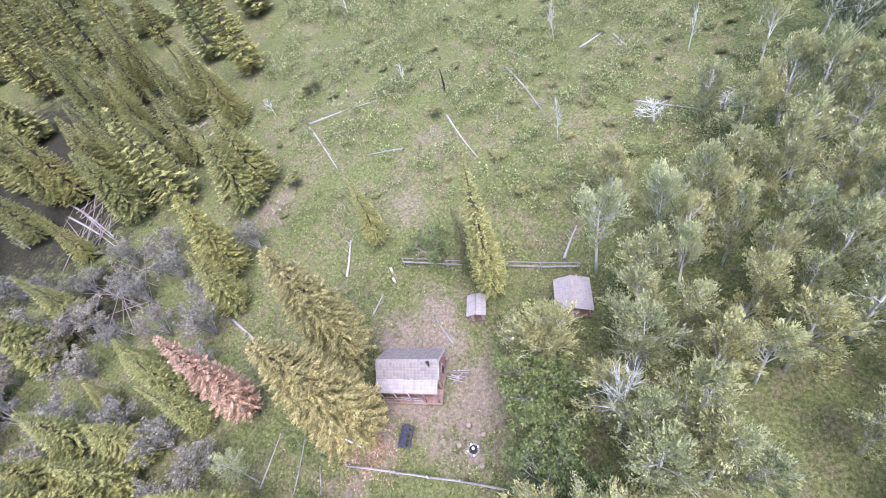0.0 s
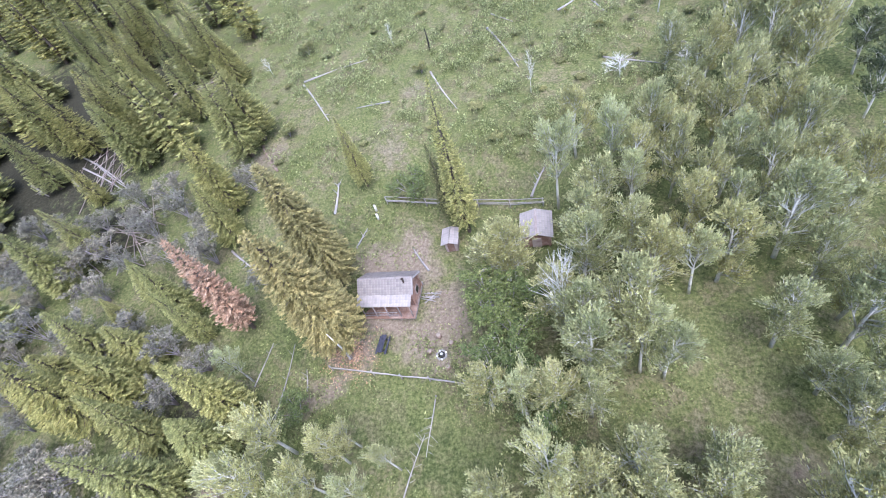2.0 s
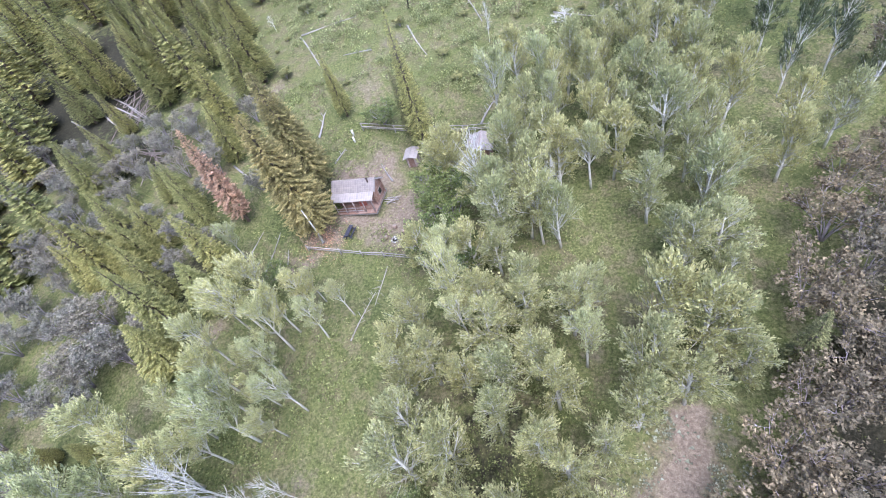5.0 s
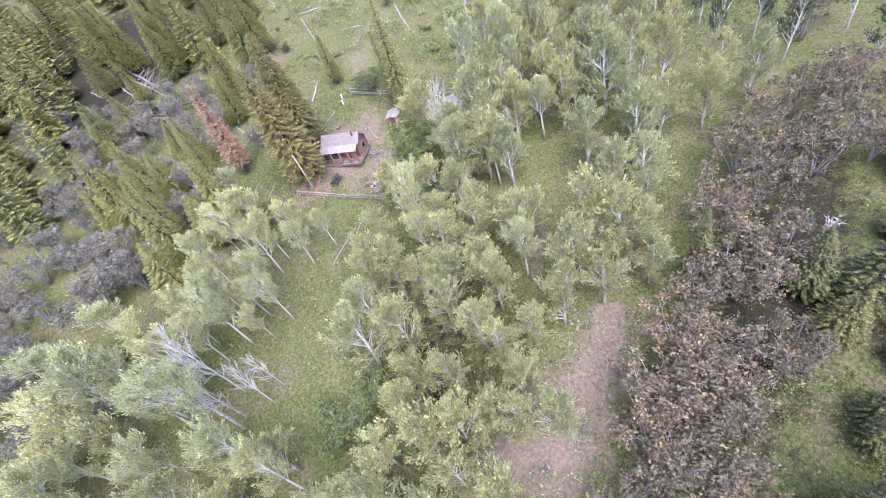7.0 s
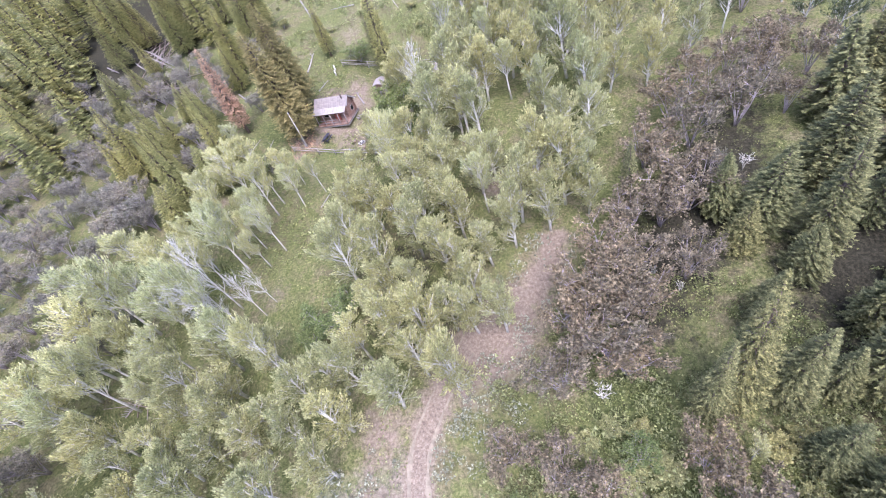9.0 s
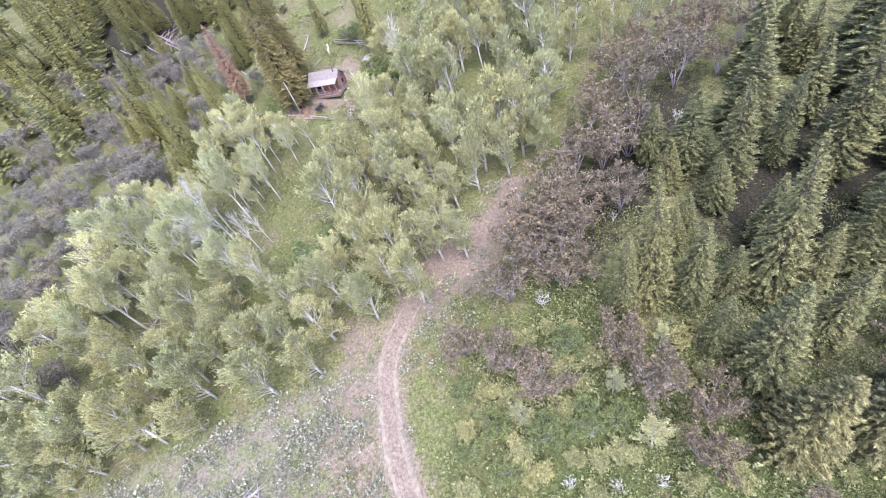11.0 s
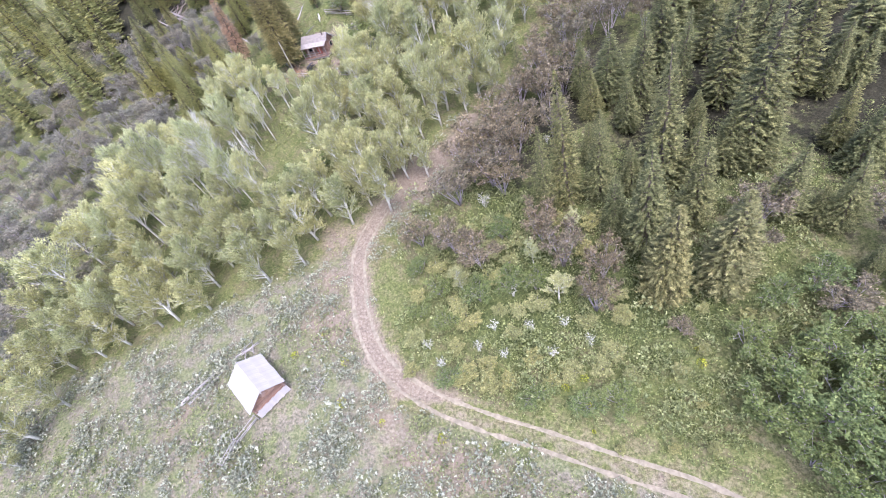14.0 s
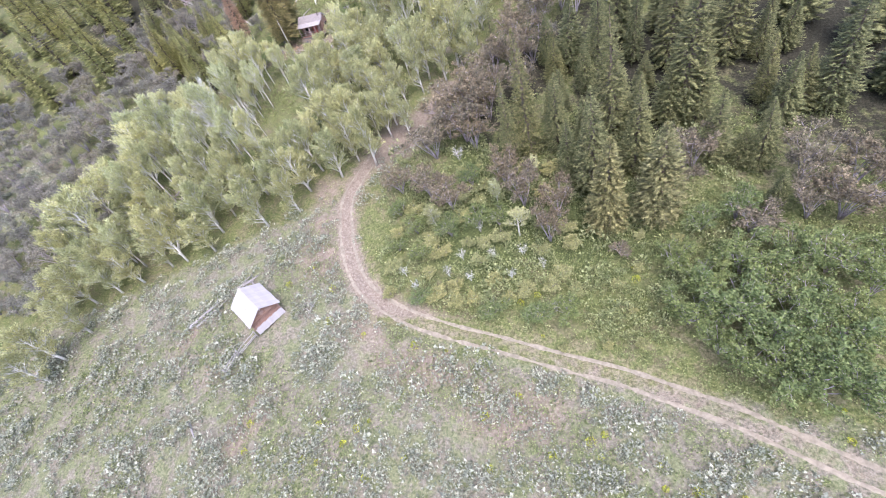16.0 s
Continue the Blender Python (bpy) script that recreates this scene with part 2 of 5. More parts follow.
def on(x, y, up=0.0, turn=0.0):
    return pose(x, y, float(lie(x, y)) + up, 0, 0, turn)


# The two-track road: from the clearing past the grove, round the bend and away down the slope.
ROAD = [(19.31, -10.31), (17.97, -13.87), (14.93, -17.53), (11.5, -20.2), (9.7, -23.6), (8.5, -26.8), (8.1, -29.4), (8.5, -32.2),
        (9.5, -35.7), (11.1, -39.0), (13.4, -41.5), (17.4, -43.7), (22.0, -45.1), (27.4, -46.3), (32.3, -47.6), (36.8, -48.7), (40.7, -50.2), (44.3, -51.6), (47.4, -53.2), (50.2, -54.6), (59.18, -59.17), (74.05, -69.04)]


def smooth_line(points, step=0.4):
    """A Catmull-Rom line through the points."""
    p = np.array([points[0], *points, points[-1]], float)
    out = []
    for i in range(1, len(p) - 2):
        n = max(2, int(np.linalg.norm(p[i + 1] - p[i]) / step))
        t = np.linspace(0, 1, n, endpoint=False)[:, None]
        out.append(0.5 * (2 * p[i] + (p[i + 1] - p[i - 1]) * t + (2 * p[i - 1] - 5 * p[i] + 4 * p[i + 1] - p[i + 2]) * t ** 2
                          + (3 * p[i] - p[i - 1] - 3 * p[i + 1] + p[i + 2]) * t ** 3))
    return np.vstack(out + [p[-1:]])


def near_line(x, y, line):
    """Distance from points to a line given by close samples."""
    best = np.full(x.shape, 1e9)
    for u, v in line:
        best = np.minimum(best, (x - u) ** 2 + (y - v) ** 2)
    return np.sqrt(best)


def blob(x, y, u, v, rx, ry, turn=0.0):
    c, s = math.cos(radians(turn)), math.sin(radians(turn))
    dx, dy = x - u, y - v
    return np.exp(-(((c * dx + s * dy) / rx) ** 2 + ((c * dy - s * dx) / ry) ** 2))


def sage_zone(x, y):
    """1 on the open sagebrush slope, 0 in the woods."""
    south = 1 / (1 + np.exp((y - np.where(x < 8, -27.5 + 0.50 * (x - 8), -45.5 - 0.20 * (x - 20) + np.clip(14 - x, 0, 6) * 2.6)) * 1.3))
    west = 0.9 * blob(x, y, -52, -22, 9, 16) 
    return np.maximum(south, west)


road_line = smooth_line(ROAD)


def ground_sheet():
    def axis(lo, hi, step, far):
        core = np.arange(lo, hi + step, step)
        grow = np.cumsum(step * 1.16 ** np.arange(1, 80))
        grow = grow[grow < far]
        return np.r_[lo - grow[::-1], core, hi + grow]

    xs, ys = axis(-58, 62, 0.5, 1800), axis(-66, 60, 0.5, 1800)
    X, Y = np.meshgrid(xs, ys)
    Z = lie(X, Y)
    nx, ny = len(xs), len(ys)
    me = bpy.data.meshes.new("ground")
    me.vertices.add(nx * ny)
    me.vertices.foreach_set("co", np.stack([X, Y, Z], -1).astype(np.float32).ravel())
    i = (np.arange(ny - 1)[:, None] * nx + np.arange(nx - 1)).ravel()
    quads = np.stack([i, i + 1, i + nx + 1, i + nx], -1).ravel()
    me.loops.add(len(quads))
    me.loops.foreach_set("vertex_index", quads.astype(np.int32))
    me.polygons.add(len(quads) // 4)
    me.polygons.foreach_set("loop_start", np.arange(0, len(quads), 4, dtype=np.int32))
    me.update(calc_edges=True)
    me.polygons.foreach_set("use_smooth", np.ones(len(quads) // 4, bool))
    # what covers the ground: trodden earth, lush green, dry sage soil
    line = road_line[::2]
    d = near_line(X, Y, line)
    dirt = 0.5 * np.exp(-(d / 1.25) ** 2) + 0.5 * np.exp(-(d / 2.8) ** 2) * (Y > -44)
    for u, v, rx, ry, turn, k in DIRT:
        dirt = np.maximum(dirt, k * blob(X, Y, u, v, rx, ry, turn))
    lush = np.zeros_like(X)
    for u, v, rx, ry, turn, k in LUSH:
        lush = np.maximum(lush, k * blob(X, Y, u, v, rx, ry, turn))
    dry = 0.85 * sage_zone(X, Y)
    shaded_duff = np.zeros_like(X)
    for u, v, rx, ry, turn, k in SHADED_DUFF:
        shaded_duff = np.maximum(shaded_duff, k * blob(X, Y, u, v, rx, ry, turn))
    cover = np.stack([np.clip(dirt, 0, 1), np.clip(lush, 0, 1), np.clip(dry, 0, 1), np.clip(shaded_duff, 0, 1)], -1)
    layer = me.color_attributes.new("cover", "FLOAT_COLOR", "POINT")
    layer.data.foreach_set("color", cover.astype(np.float32).ravel())
    me.materials.append(GROUND)
    return tagged(new("ground", me), "sloping meadow ground of mixed grass, bare earth and sage soil", "ground", kind="structure")


# Patches: centre, half-widths, turn, strength.
DIRT = [(-7.18, 15.38, 4.2, 2.6, -6, 1.1), (-2.88, 10.08, 3.4, 5.0, 0, 0.8), (-4.68, 8.08, 2.6, 2.4, 0, 0.9), (-5.47, 17.47, 2.4, 2.2, 0, 0.8), (-10.92, 7.43, 2.4, 2.2, 0, 1.0), (-3.09, 6.39, 3.0, 2.4, 0, 0.7), (-7.54, 9.64, 3.8, 0.9, -6, 1.0), (-5.93, 18.93, 3.0, 2.0, 0, 0.55),
        (13.52, -19.52, 4.2, 8.5, -42, 1.0), (13.69, -3.39, 1.8, 3.4, 0, 0.65), (18.9, -1.9, 2.2, 1.6, 0, 0.6), (-12.54, 4.24, 4.0, 1.3, 35, 0.75), (-20.55, -2.95, 2.8, 1.4, 40, 0.75),
        (-8.2, -15.29, 2.0, 3.0, 0, 0.5), (6.34, -36.93, 4.8, 3.4, -20, 0.9), (-7.03, -45.97, 1.2, 4.0, -20, 0.8), (-2.79, -50.21, 2.4, 1.6, 10, 0.75)]
DIRT += [(4.8, -27.3, 2.6, 3.5, 0, 0.75), (5.5, -32.4, 2.6, 3.4, 0, 0.75), (19.33, -48.83, 7.0, 2.4, -8, 0.85), (27.75, -52.25, 6.0, 3.0, 10, 0.85), (13.41, -45.41, 4.0, 2.0, -30, 0.75), (2.95, -54.15, 1.5, 4.0, -20, 0.85), (3.84, -54.84, 1.0, 5.5, -35, 0.7), (-22.11, 29.61, 3.0, 3.0, 0, 0.7), (-8.16, 28.65, 3.5, 5.0, 0, 0.5), (-5.03, 35.53, 2.4, 3.0, 0, 0.55)]
# Forest floor under the trees: dark litter with their shade put in.
SHADED_DUFF = [(45.73, -11.73, 9, 17, -35, 1.0), (65.73, -7.73, 22, 26, 0, 1.0), (-57.47, 39.46, 24, 26, 0, 1.0), (-39.7, 21.7, 10, 8, 0, 0.7), (-23.96, 2.96, 5, 5, 0, 0.6), (31.81, -7.81, 5, 20, -32, 0.95), (5.81, -12.81, 5, 9, 0, 0.6), (28.19, 25.81, 9, 12, 0, 0.5)]
LUSH = [(-15.44, 10.44, 3.0, 6.0, 0, 0.8), (23.64, -23.64, 4.0, 6.0, 0, 0.9), (32.46, -33.46, 14.0, 6.0, -12, 1.0), (24.48, -34.48, 7.0, 7.0, 0, 0.9), (43.64, -19.64, 6.0, 5.0, 0, 0.8), (-23.01, -0.99, 6.0, 4.0, 0, 0.6),
        (-4.11, -0.89, 4.0, 5.0, 0, 0.55), (-28.21, -13.79, 7.0, 6.0, 0, 0.6), (20.14, 19.86, 14.0, 16.0, 0, 0.6), (36.32, 39.67, 14.0, 24.0, 0, 0.7), (-20.4, -30.6, 8.0, 3.0, 30, 0.6), (23.94, 3.06, 7.0, 6.0, 0, 0.5)]
ground_sheet()


def part(name, data, mat, parent=None, label=""):
    """Links a bmesh or mesh as one mesh object, under a thing or a part."""
    if isinstance(data, bmesh.types.BMesh):
        me = bpy.data.meshes.new(name)
        data.to_mesh(me)
        data.free()
    else:
        me = data
    if mat and not me.materials:
        me.materials.append(mat)
    ob = new(name, me)
    if parent:
        ob.parent = parent
    return tagged(ob, label)


def thing(name, m, label, category, group="", kind=""):
    ob = new(name)
    ob.empty_display_size = 0.3
    ob.matrix_world = m
    return tagged(ob, label, category, group, kind)


def box(bm, cx, cy, cz, sx, sy, sz, turn=None, bevel=0.0):
    m = Matrix.Translation((cx, cy, cz)) @ (turn or Matrix()) @ Matrix.Diagonal((sx, sy, sz, 1))
    r = bmesh.ops.create_cube(bm, size=1, matrix=m)
    if bevel:
        bmesh.ops.bevel(bm, geom=list({e for v in r["verts"] for e in v.link_edges}), offset=bevel, segments=1, affect="EDGES")
    return bm


def tube_data(paths, sides=5):
    """Vertices and faces of tapered tubes along paths of (point, radius)."""
    V, Fc = [], []
    ring = [(math.cos(2 * math.pi * k / sides), math.sin(2 * math.pi * k / sides)) for k in range(sides)]
    for path in paths:
        base = len(V)
        for i, (p, r) in enumerate(path):
            d = Vector(path[min(i + 1, len(path) - 1)][0]) - Vector(path[max(i - 1, 0)][0])
            q = d.to_track_quat("Z", "Y") if d.length > 1e-6 else Euler().to_quaternion()
            for c, s in ring:
                V.append(tuple(Vector(p) + q @ Vector((c * r, s * r, 0))))
            if i:
                for k in range(sides):
                    a, b = base + (i - 1) * sides + k, base + (i - 1) * sides + (k + 1) % sides
                    Fc.append((a, b, b + sides, a + sides))
        if sides == 3:
            continue
        Fc.append(tuple(base + k for k in range(sides))[::-1])
        Fc.append(tuple(base + (len(path) - 1) * sides + k for k in range(sides)))
    return V, Fc


def tube_mesh(name, paths, mat, sides=5):
    """Tubes as one mesh; thin twigs have three sides."""
    me = bpy.data.meshes.new(name)
    thick, thin = [p for p in paths if p[0][1] >= 0.034], [p for p in paths if p[0][1] < 0.034]
    V, Fc = tube_data(thick, sides)
    v, f = tube_data(thin, 3)
    me.from_pydata(V + v, [], Fc + [tuple(i + len(V) for i in q) for q in f])
    me.polygons.foreach_set("use_smooth", np.ones(len(me.polygons), bool))
    me.materials.append(mat)
    return me


def kites(name, base, along, side, mat):
    """A mesh of many small pointed leaves: each from base to base + along, about twice side wide."""
    base, along, side = (np.asarray(v, float) for v in (base, along, side))
    V = np.stack([base + along * 0.12 + side * 1.15, base + along, base + along * 0.3 - side * 1.15], 1).reshape(-1, 3)
    n = len(base)
    me = bpy.data.meshes.new(name)
    me.vertices.add(3 * n)
    me.vertices.foreach_set("co", V.astype(np.float32).ravel())
    me.loops.add(3 * n)
    me.loops.foreach_set("vertex_index", np.arange(3 * n, dtype=np.int32))
    me.polygons.add(n)
    me.polygons.foreach_set("loop_start", np.arange(0, 3 * n, 3, dtype=np.int32))
    me.update(calc_edges=True)
    me.materials.append(mat)
    return me


def unit(v):
    return v / (np.linalg.norm(v, axis=-1, keepdims=True) + 1e-9)


# ---- trees: each kind is built a few times and set out with turns and sizes of its own ----
def fir_meshes(seed, mat, bare=0.08, power=0.9, ragged=0.1, dense=1.0, size=0.42, thin=0.2, droop=0.3, layer=0.24):
    """A conifer 10 m high and 3 m across: whorls of boughs, each a fan of flat sprays, the outer ends turned up."""
    g = np.random.default_rng(seed)
    H, R = 10.0, 1.5
    B, A, S, limbs = [], [], [], []
    lean = g.normal(0, 0.06, 2)
    bulge = g.uniform(0.86, 1.1, 9)
    z = H * bare
    while z < H * 0.985:
        f = z / H
        axis = np.array([lean[0] * f * f * 3, lean[1] * f * f * 3, z])
        r0 = R * min(1.0, 0.72 + 1.8 * (f - bare)) * (1 - f) ** power * 1.08 + 0.05
        n = max(5, int(dense * (5 + 7.5 * r0)))
        turn = g.uniform(0, 6.28)
        for k in range(n):
            an = turn + 6.283 * k / n + g.normal(0, 0.16)
            r = r0 * g.uniform(1 - 1.8 * ragged, 1 + ragged) * bulge[int(an / 6.2832 * 8) % 8]
            out, side = np.array([math.cos(an), math.sin(an), 0]), np.array([-math.sin(an), math.cos(an), 0])
            fall = droop * (1.1 - 0.8 * f) + g.normal(0, 0.05)
            if r > 0.5 and k % 3 == 0:
                limbs.append([(tuple(axis), 0.03), (tuple(axis + out * r * 0.75 - np.array([0, 0, fall * r * 0.5])), 0.008)])
            m = max(2, int(1 + 2.7 * r * dense))
            for j in range(m):
                s = 0.38 + 0.62 * (j + g.uniform(0.2, 0.9)) / m
                p = axis + out * r * s + np.array([0, 0, -fall * r * s * (1.25 - 0.45 * s) + g.normal(0, 0.035)])
                L0 = size * (0.5 + 0.5 * min(1.0, r0))
                for q in (-1, 0, 1):
                    d = out * (0.9 - 0.25 * abs(q)) + side * (q * g.uniform(0.5, 0.95) + g.normal(0, 0.12)) + np.array([0, 0, g.uniform(-0.35, 0.22) + 0.25 * (s > 0.8)])
                    L = L0 * g.uniform(0.7, 1.15)
                    d = d / np.linalg.norm(d)
                    w = np.cross(d, np.array([g.normal(0, 0.3), g.normal(0, 0.3), 1.0]) + out * 0.35)
                    B.append(p - d * L * 0.4)
                    A.append(d * L)
                    S.append(w / (np.linalg.norm(w) + 1e-9) * L * thin)
        z += layer * g.uniform(0.8, 1.2) * (0.75 + 0.4 * (1 - f))
    for _ in range(6):
        B.append((lean[0] * 3, lean[1] * 3, H * 0.95)), A.append((g.normal(0, 0.06), g.normal(0, 0.06), 0.5)), S.append((g.normal(0, 0.04), g.normal(0, 0.04), 0))
    trunk = [[((lean[0] * f * f * 3, lean[1] * f * f * 3, H * f - 0.4 * (f == 0)), 0.17 * (1 - f) + 0.012) for f in (0, 0.1, 0.25, 0.45, 0.65, 0.85, 0.98)]]
    # dead snags on the bare foot of the trunk
    for _ in range(12):
        an, zz = g.uniform(0, 6.28), g.uniform(0.04, bare + 0.1) * H
        trunk.append([((0, 0, zz), 0.02), ((math.cos(an) * g.uniform(0.4, 0.8), math.sin(an) * g.uniform(0.4, 0.8), zz - 0.1), 0.006)])
    return tube_mesh("trunk", trunk + limbs, FIR_BARK), kites("crown", B, A, S, mat)


def branchy(g, H, stems, spread, first, limbs, twigs, wood=0.07, rise=(0.5, 1.1), reach=1.0, twig=0.012, fan=0.55):
    """Stems, limbs and twigs of a broadleaved tree. Returns tubes and the twigs as (start, end)."""
    tubes, ends = [], []
    for s in range(stems):
        an0 = 6.283 * s / max(1, stems) + g.uniform(0, 1.5)
        off = spread * g.uniform(0.6, 1.2) if stems > 1 else g.uniform(0.0, 0.3)
        h = H * g.uniform(0.8, 1.0) if stems > 1 else H
        bend = g.normal(0, 0.12, 2)

        def at(f):
            return np.array([math.cos(an0) * off * f ** 1.2 + bend[0] * math.sin(3 * f), math.sin(an0) * off * f ** 1.2 + bend[1] * math.sin(3 * f), h * f])

        r = wood * (0.75 if stems > 1 else 1.0)
        tubes.append([(tuple(at(f) - np.array([0, 0, 0.3 * (f == 0)])), r * (1 - 0.92 * f)) for f in (0, 0.2, 0.4, 0.6, 0.8, 0.96)])
        for k in range(limbs):
            f = first + (0.93 - first) * (k + g.uniform(0, 1)) / limbs
            an = g.uniform(0, 6.283)
            up = g.uniform(*rise)
            L = reach * (0.35 + 1.0 * math.sin(math.pi * min(1, (f - first) / (1 - first) * 0.8 + 0.25))) * g.uniform(0.7, 1.2)
            d = unit(np.array([math.cos(an), math.sin(an), up]))
            p0 = at(f)
            p1 = p0 + d * L * 0.55
            d2 = unit(d + np.array([0, 0, 0.35]))
            p2 = p1 + d2 * L * 0.45
            tubes.append([(tuple(p0), r * 0.5 * (1.12 - f)), (tuple(p1), r * 0.3 * (1.12 - f)), (tuple(p2), 0.006)])
            ends.append((p1, p2 + d2 * 0.15))
            for _ in range(twigs):
                b = p0 + (p1 - p0) * g.uniform(0.35, 1.0)
                dd = unit(d + g.normal(0, fan, 3) + np.array([0, 0, 0.25]))
                e = b + dd * L * g.uniform(0.35, 0.7)
                tubes.append([(tuple(b), twig), (tuple(e), twig * 0.35)])
                ends.append((b + (e - b) * 0.3, e))
        ends.append((at(0.85), at(1.0)))
    return tubes, ends


def leaves(g, ends, count, radius, size, name, mat, up=0.3, slim=0.36, stray=0.6):
    """Leaves along the twigs."""
    a, b = np.array([e[0] for e in ends]), np.array([e[1] for e in ends])
    w = np.linalg.norm(b - a, axis=1) + 0.15
    i = g.choice(len(ends), count, p=w / w.sum())
    t = g.uniform(0, 1, (count, 1)) ** 0.8
    base = a[i] + (b - a)[i] * t + g.normal(0, radius, (count, 3)) * (1.15 - 0.5 * t)
    d = unit(unit((b - a)[i]) * 0.7 + g.normal(0, stray, (count, 3)) + np.array([0, 0, up]))
    L = size * g.uniform(0.6, 1.35, (count, 1))
    s = unit(np.cross(d, g.normal(0, 0.55, (count, 3)) + np.array([0, 0, 1.0])))
    return kites(name, base, d * L, s * L * slim, mat)


def aspen_meshes(seed, count=5400, limbs=24, size=0.205, first=0.1, wood=0.12, twig=0.022, twigs=6, rise=(0.8, 2.2), reach=1.5, slim=0.17, fan=0.36, leaf=None):
    """An aspen 6 m high and about 3.4 m across, its limbs raised like plumes."""
    g = np.random.default_rng(seed)
    tubes, ends = branchy(g, 6.0, 1, 0.3, first, limbs, twigs, wood, rise, reach, twig, fan)
    return tube_mesh("trunk", tubes, WHITE_BARK), (leaves(g, ends, count, 0.12, size, "crown", leaf or ASPEN, 0.4, slim, 0.26) if count else None)


def shrub_meshes(seed, mat, count=3100, H=4.0, size=0.125, stems=7, twig=0.012, bark=None):
    """A many-stemmed shrub 4 m high and about 3.4 m across."""
    g = np.random.default_rng(seed)
    tubes, ends = branchy(g, H, stems, 1.15, 0.4, 4, 3, 0.05, (0.3, 0.9), 0.85, twig)
    return tube_mesh("stem", tubes, bark or GREY_TWIG, 4), leaves(g, ends, count, 0.11, size, "crown", mat)


KINDS = {
    "fir": ([fir_meshes(10 + i, FIR, (0.05, 0.08, 0.1, 0.07, 0.12)[i], (0.8, 0.9, 0.72, 0.95, 0.85)[i], 0.1, 1.75, 0.25, 0.21) for i in range(5)], 10.0, 3.0),
    "spruce": ([fir_meshes(15 + i, DIMMED_SPRUCE, (0.04, 0.06, 0.08, 0.05)[i], (0.85, 0.75, 0.8, 0.95)[i], 0.15, 1.55, 0.27, 0.2, 0.22, 0.25) for i in range(4)], 10.0, 3.0),
    "far_spruce": ([fir_meshes(25 + i, DIMMED_SPRUCE, 0.08, (0.85, 0.95, 0.75)[i], 0.16, 0.8, 0.52, 0.22, 0.22, 0.33) for i in range(3)], 10.0, 3.0),
    "far_fir": ([fir_meshes(20 + i, FIR, 0.08, (0.8, 0.9, 0.75)[i], 0.12, 0.7, 0.6, 0.24, 0.3, 0.36) for i in range(3)], 10.0, 3.0),
    "old_fir": ([fir_meshes(30 + i, OLD_FIR, 0.12, 0.6, 0.16, 1.9, 0.25, 0.21, 0.3, 0.19) for i in range(3)], 10.0, 3.0),
    "pale_fir": ([fir_meshes(45 + i, PALE_FIR, 0.05, 0.7, 0.16, 1.4, 0.31, 0.2, 0.24, 0.25) for i in range(2)], 10.0, 3.0),
    "red_fir": ([fir_meshes(40, RED_FIR, 0.14, 0.7, 0.16, 1.2, 0.36, 0.19, 0.3, 0.22)], 10.0, 3.0),
    "aspen": ([aspen_meshes(50 + i) for i in range(6)], 6.0, 3.6),
    "thin_aspen": ([aspen_meshes(60 + i, 4600, 18, 0.19, 0.34, 0.11, 0.03, 6, (0.8, 2.0), 1.55, leaf=PALE_ASPEN) for i in range(4)], 6.0, 3.4),
    "far_aspen": ([aspen_meshes(65 + i, 2200, 18, 0.25, 0.14, 0.085, 0.015, 3) for i in range(4)], 6.0, 3.6),
    "dark_aspen": ([aspen_meshes(75 + i, 2600, 18, 0.22, 0.14, 0.085, 0.015, 4, leaf=DIMMED_ASPEN) for i in range(4)], 6.0, 3.6),
    "bare_aspen": ([aspen_meshes(70 + i, 0, 20, 0.3, 0.25, 0.085, 0.02, 5, (0.8, 2.2), 1.7, 0.27, 0.6) for i in range(3)], 6.0, 3.4),
    "grey_shrub": ([shrub_meshes(80 + i, GREY) for i in range(4)], 4.0, 3.6),
    "pale_shrub": ([shrub_meshes(84 + i, PALE_GREY) for i in range(3)], 4.0, 3.6),
    "green_bush": ([shrub_meshes(90 + i, BUSH, 3300, 4.0, 0.135, 8) for i in range(4)], 4.0, 3.8),
    "light_bush": ([shrub_meshes(110 + i, WILLOW, 3300, 4.0, 0.21, 6) for i in range(3)], 4.0, 3.8),
    "bare_shrub": ([(shrub_meshes(97 + i, DEAD_NEEDLE, 10, 4.0, 0.15, 6, 0.035, WHITE_BARK)[0], None) for i in range(2)], 4.0, 3.4),
}
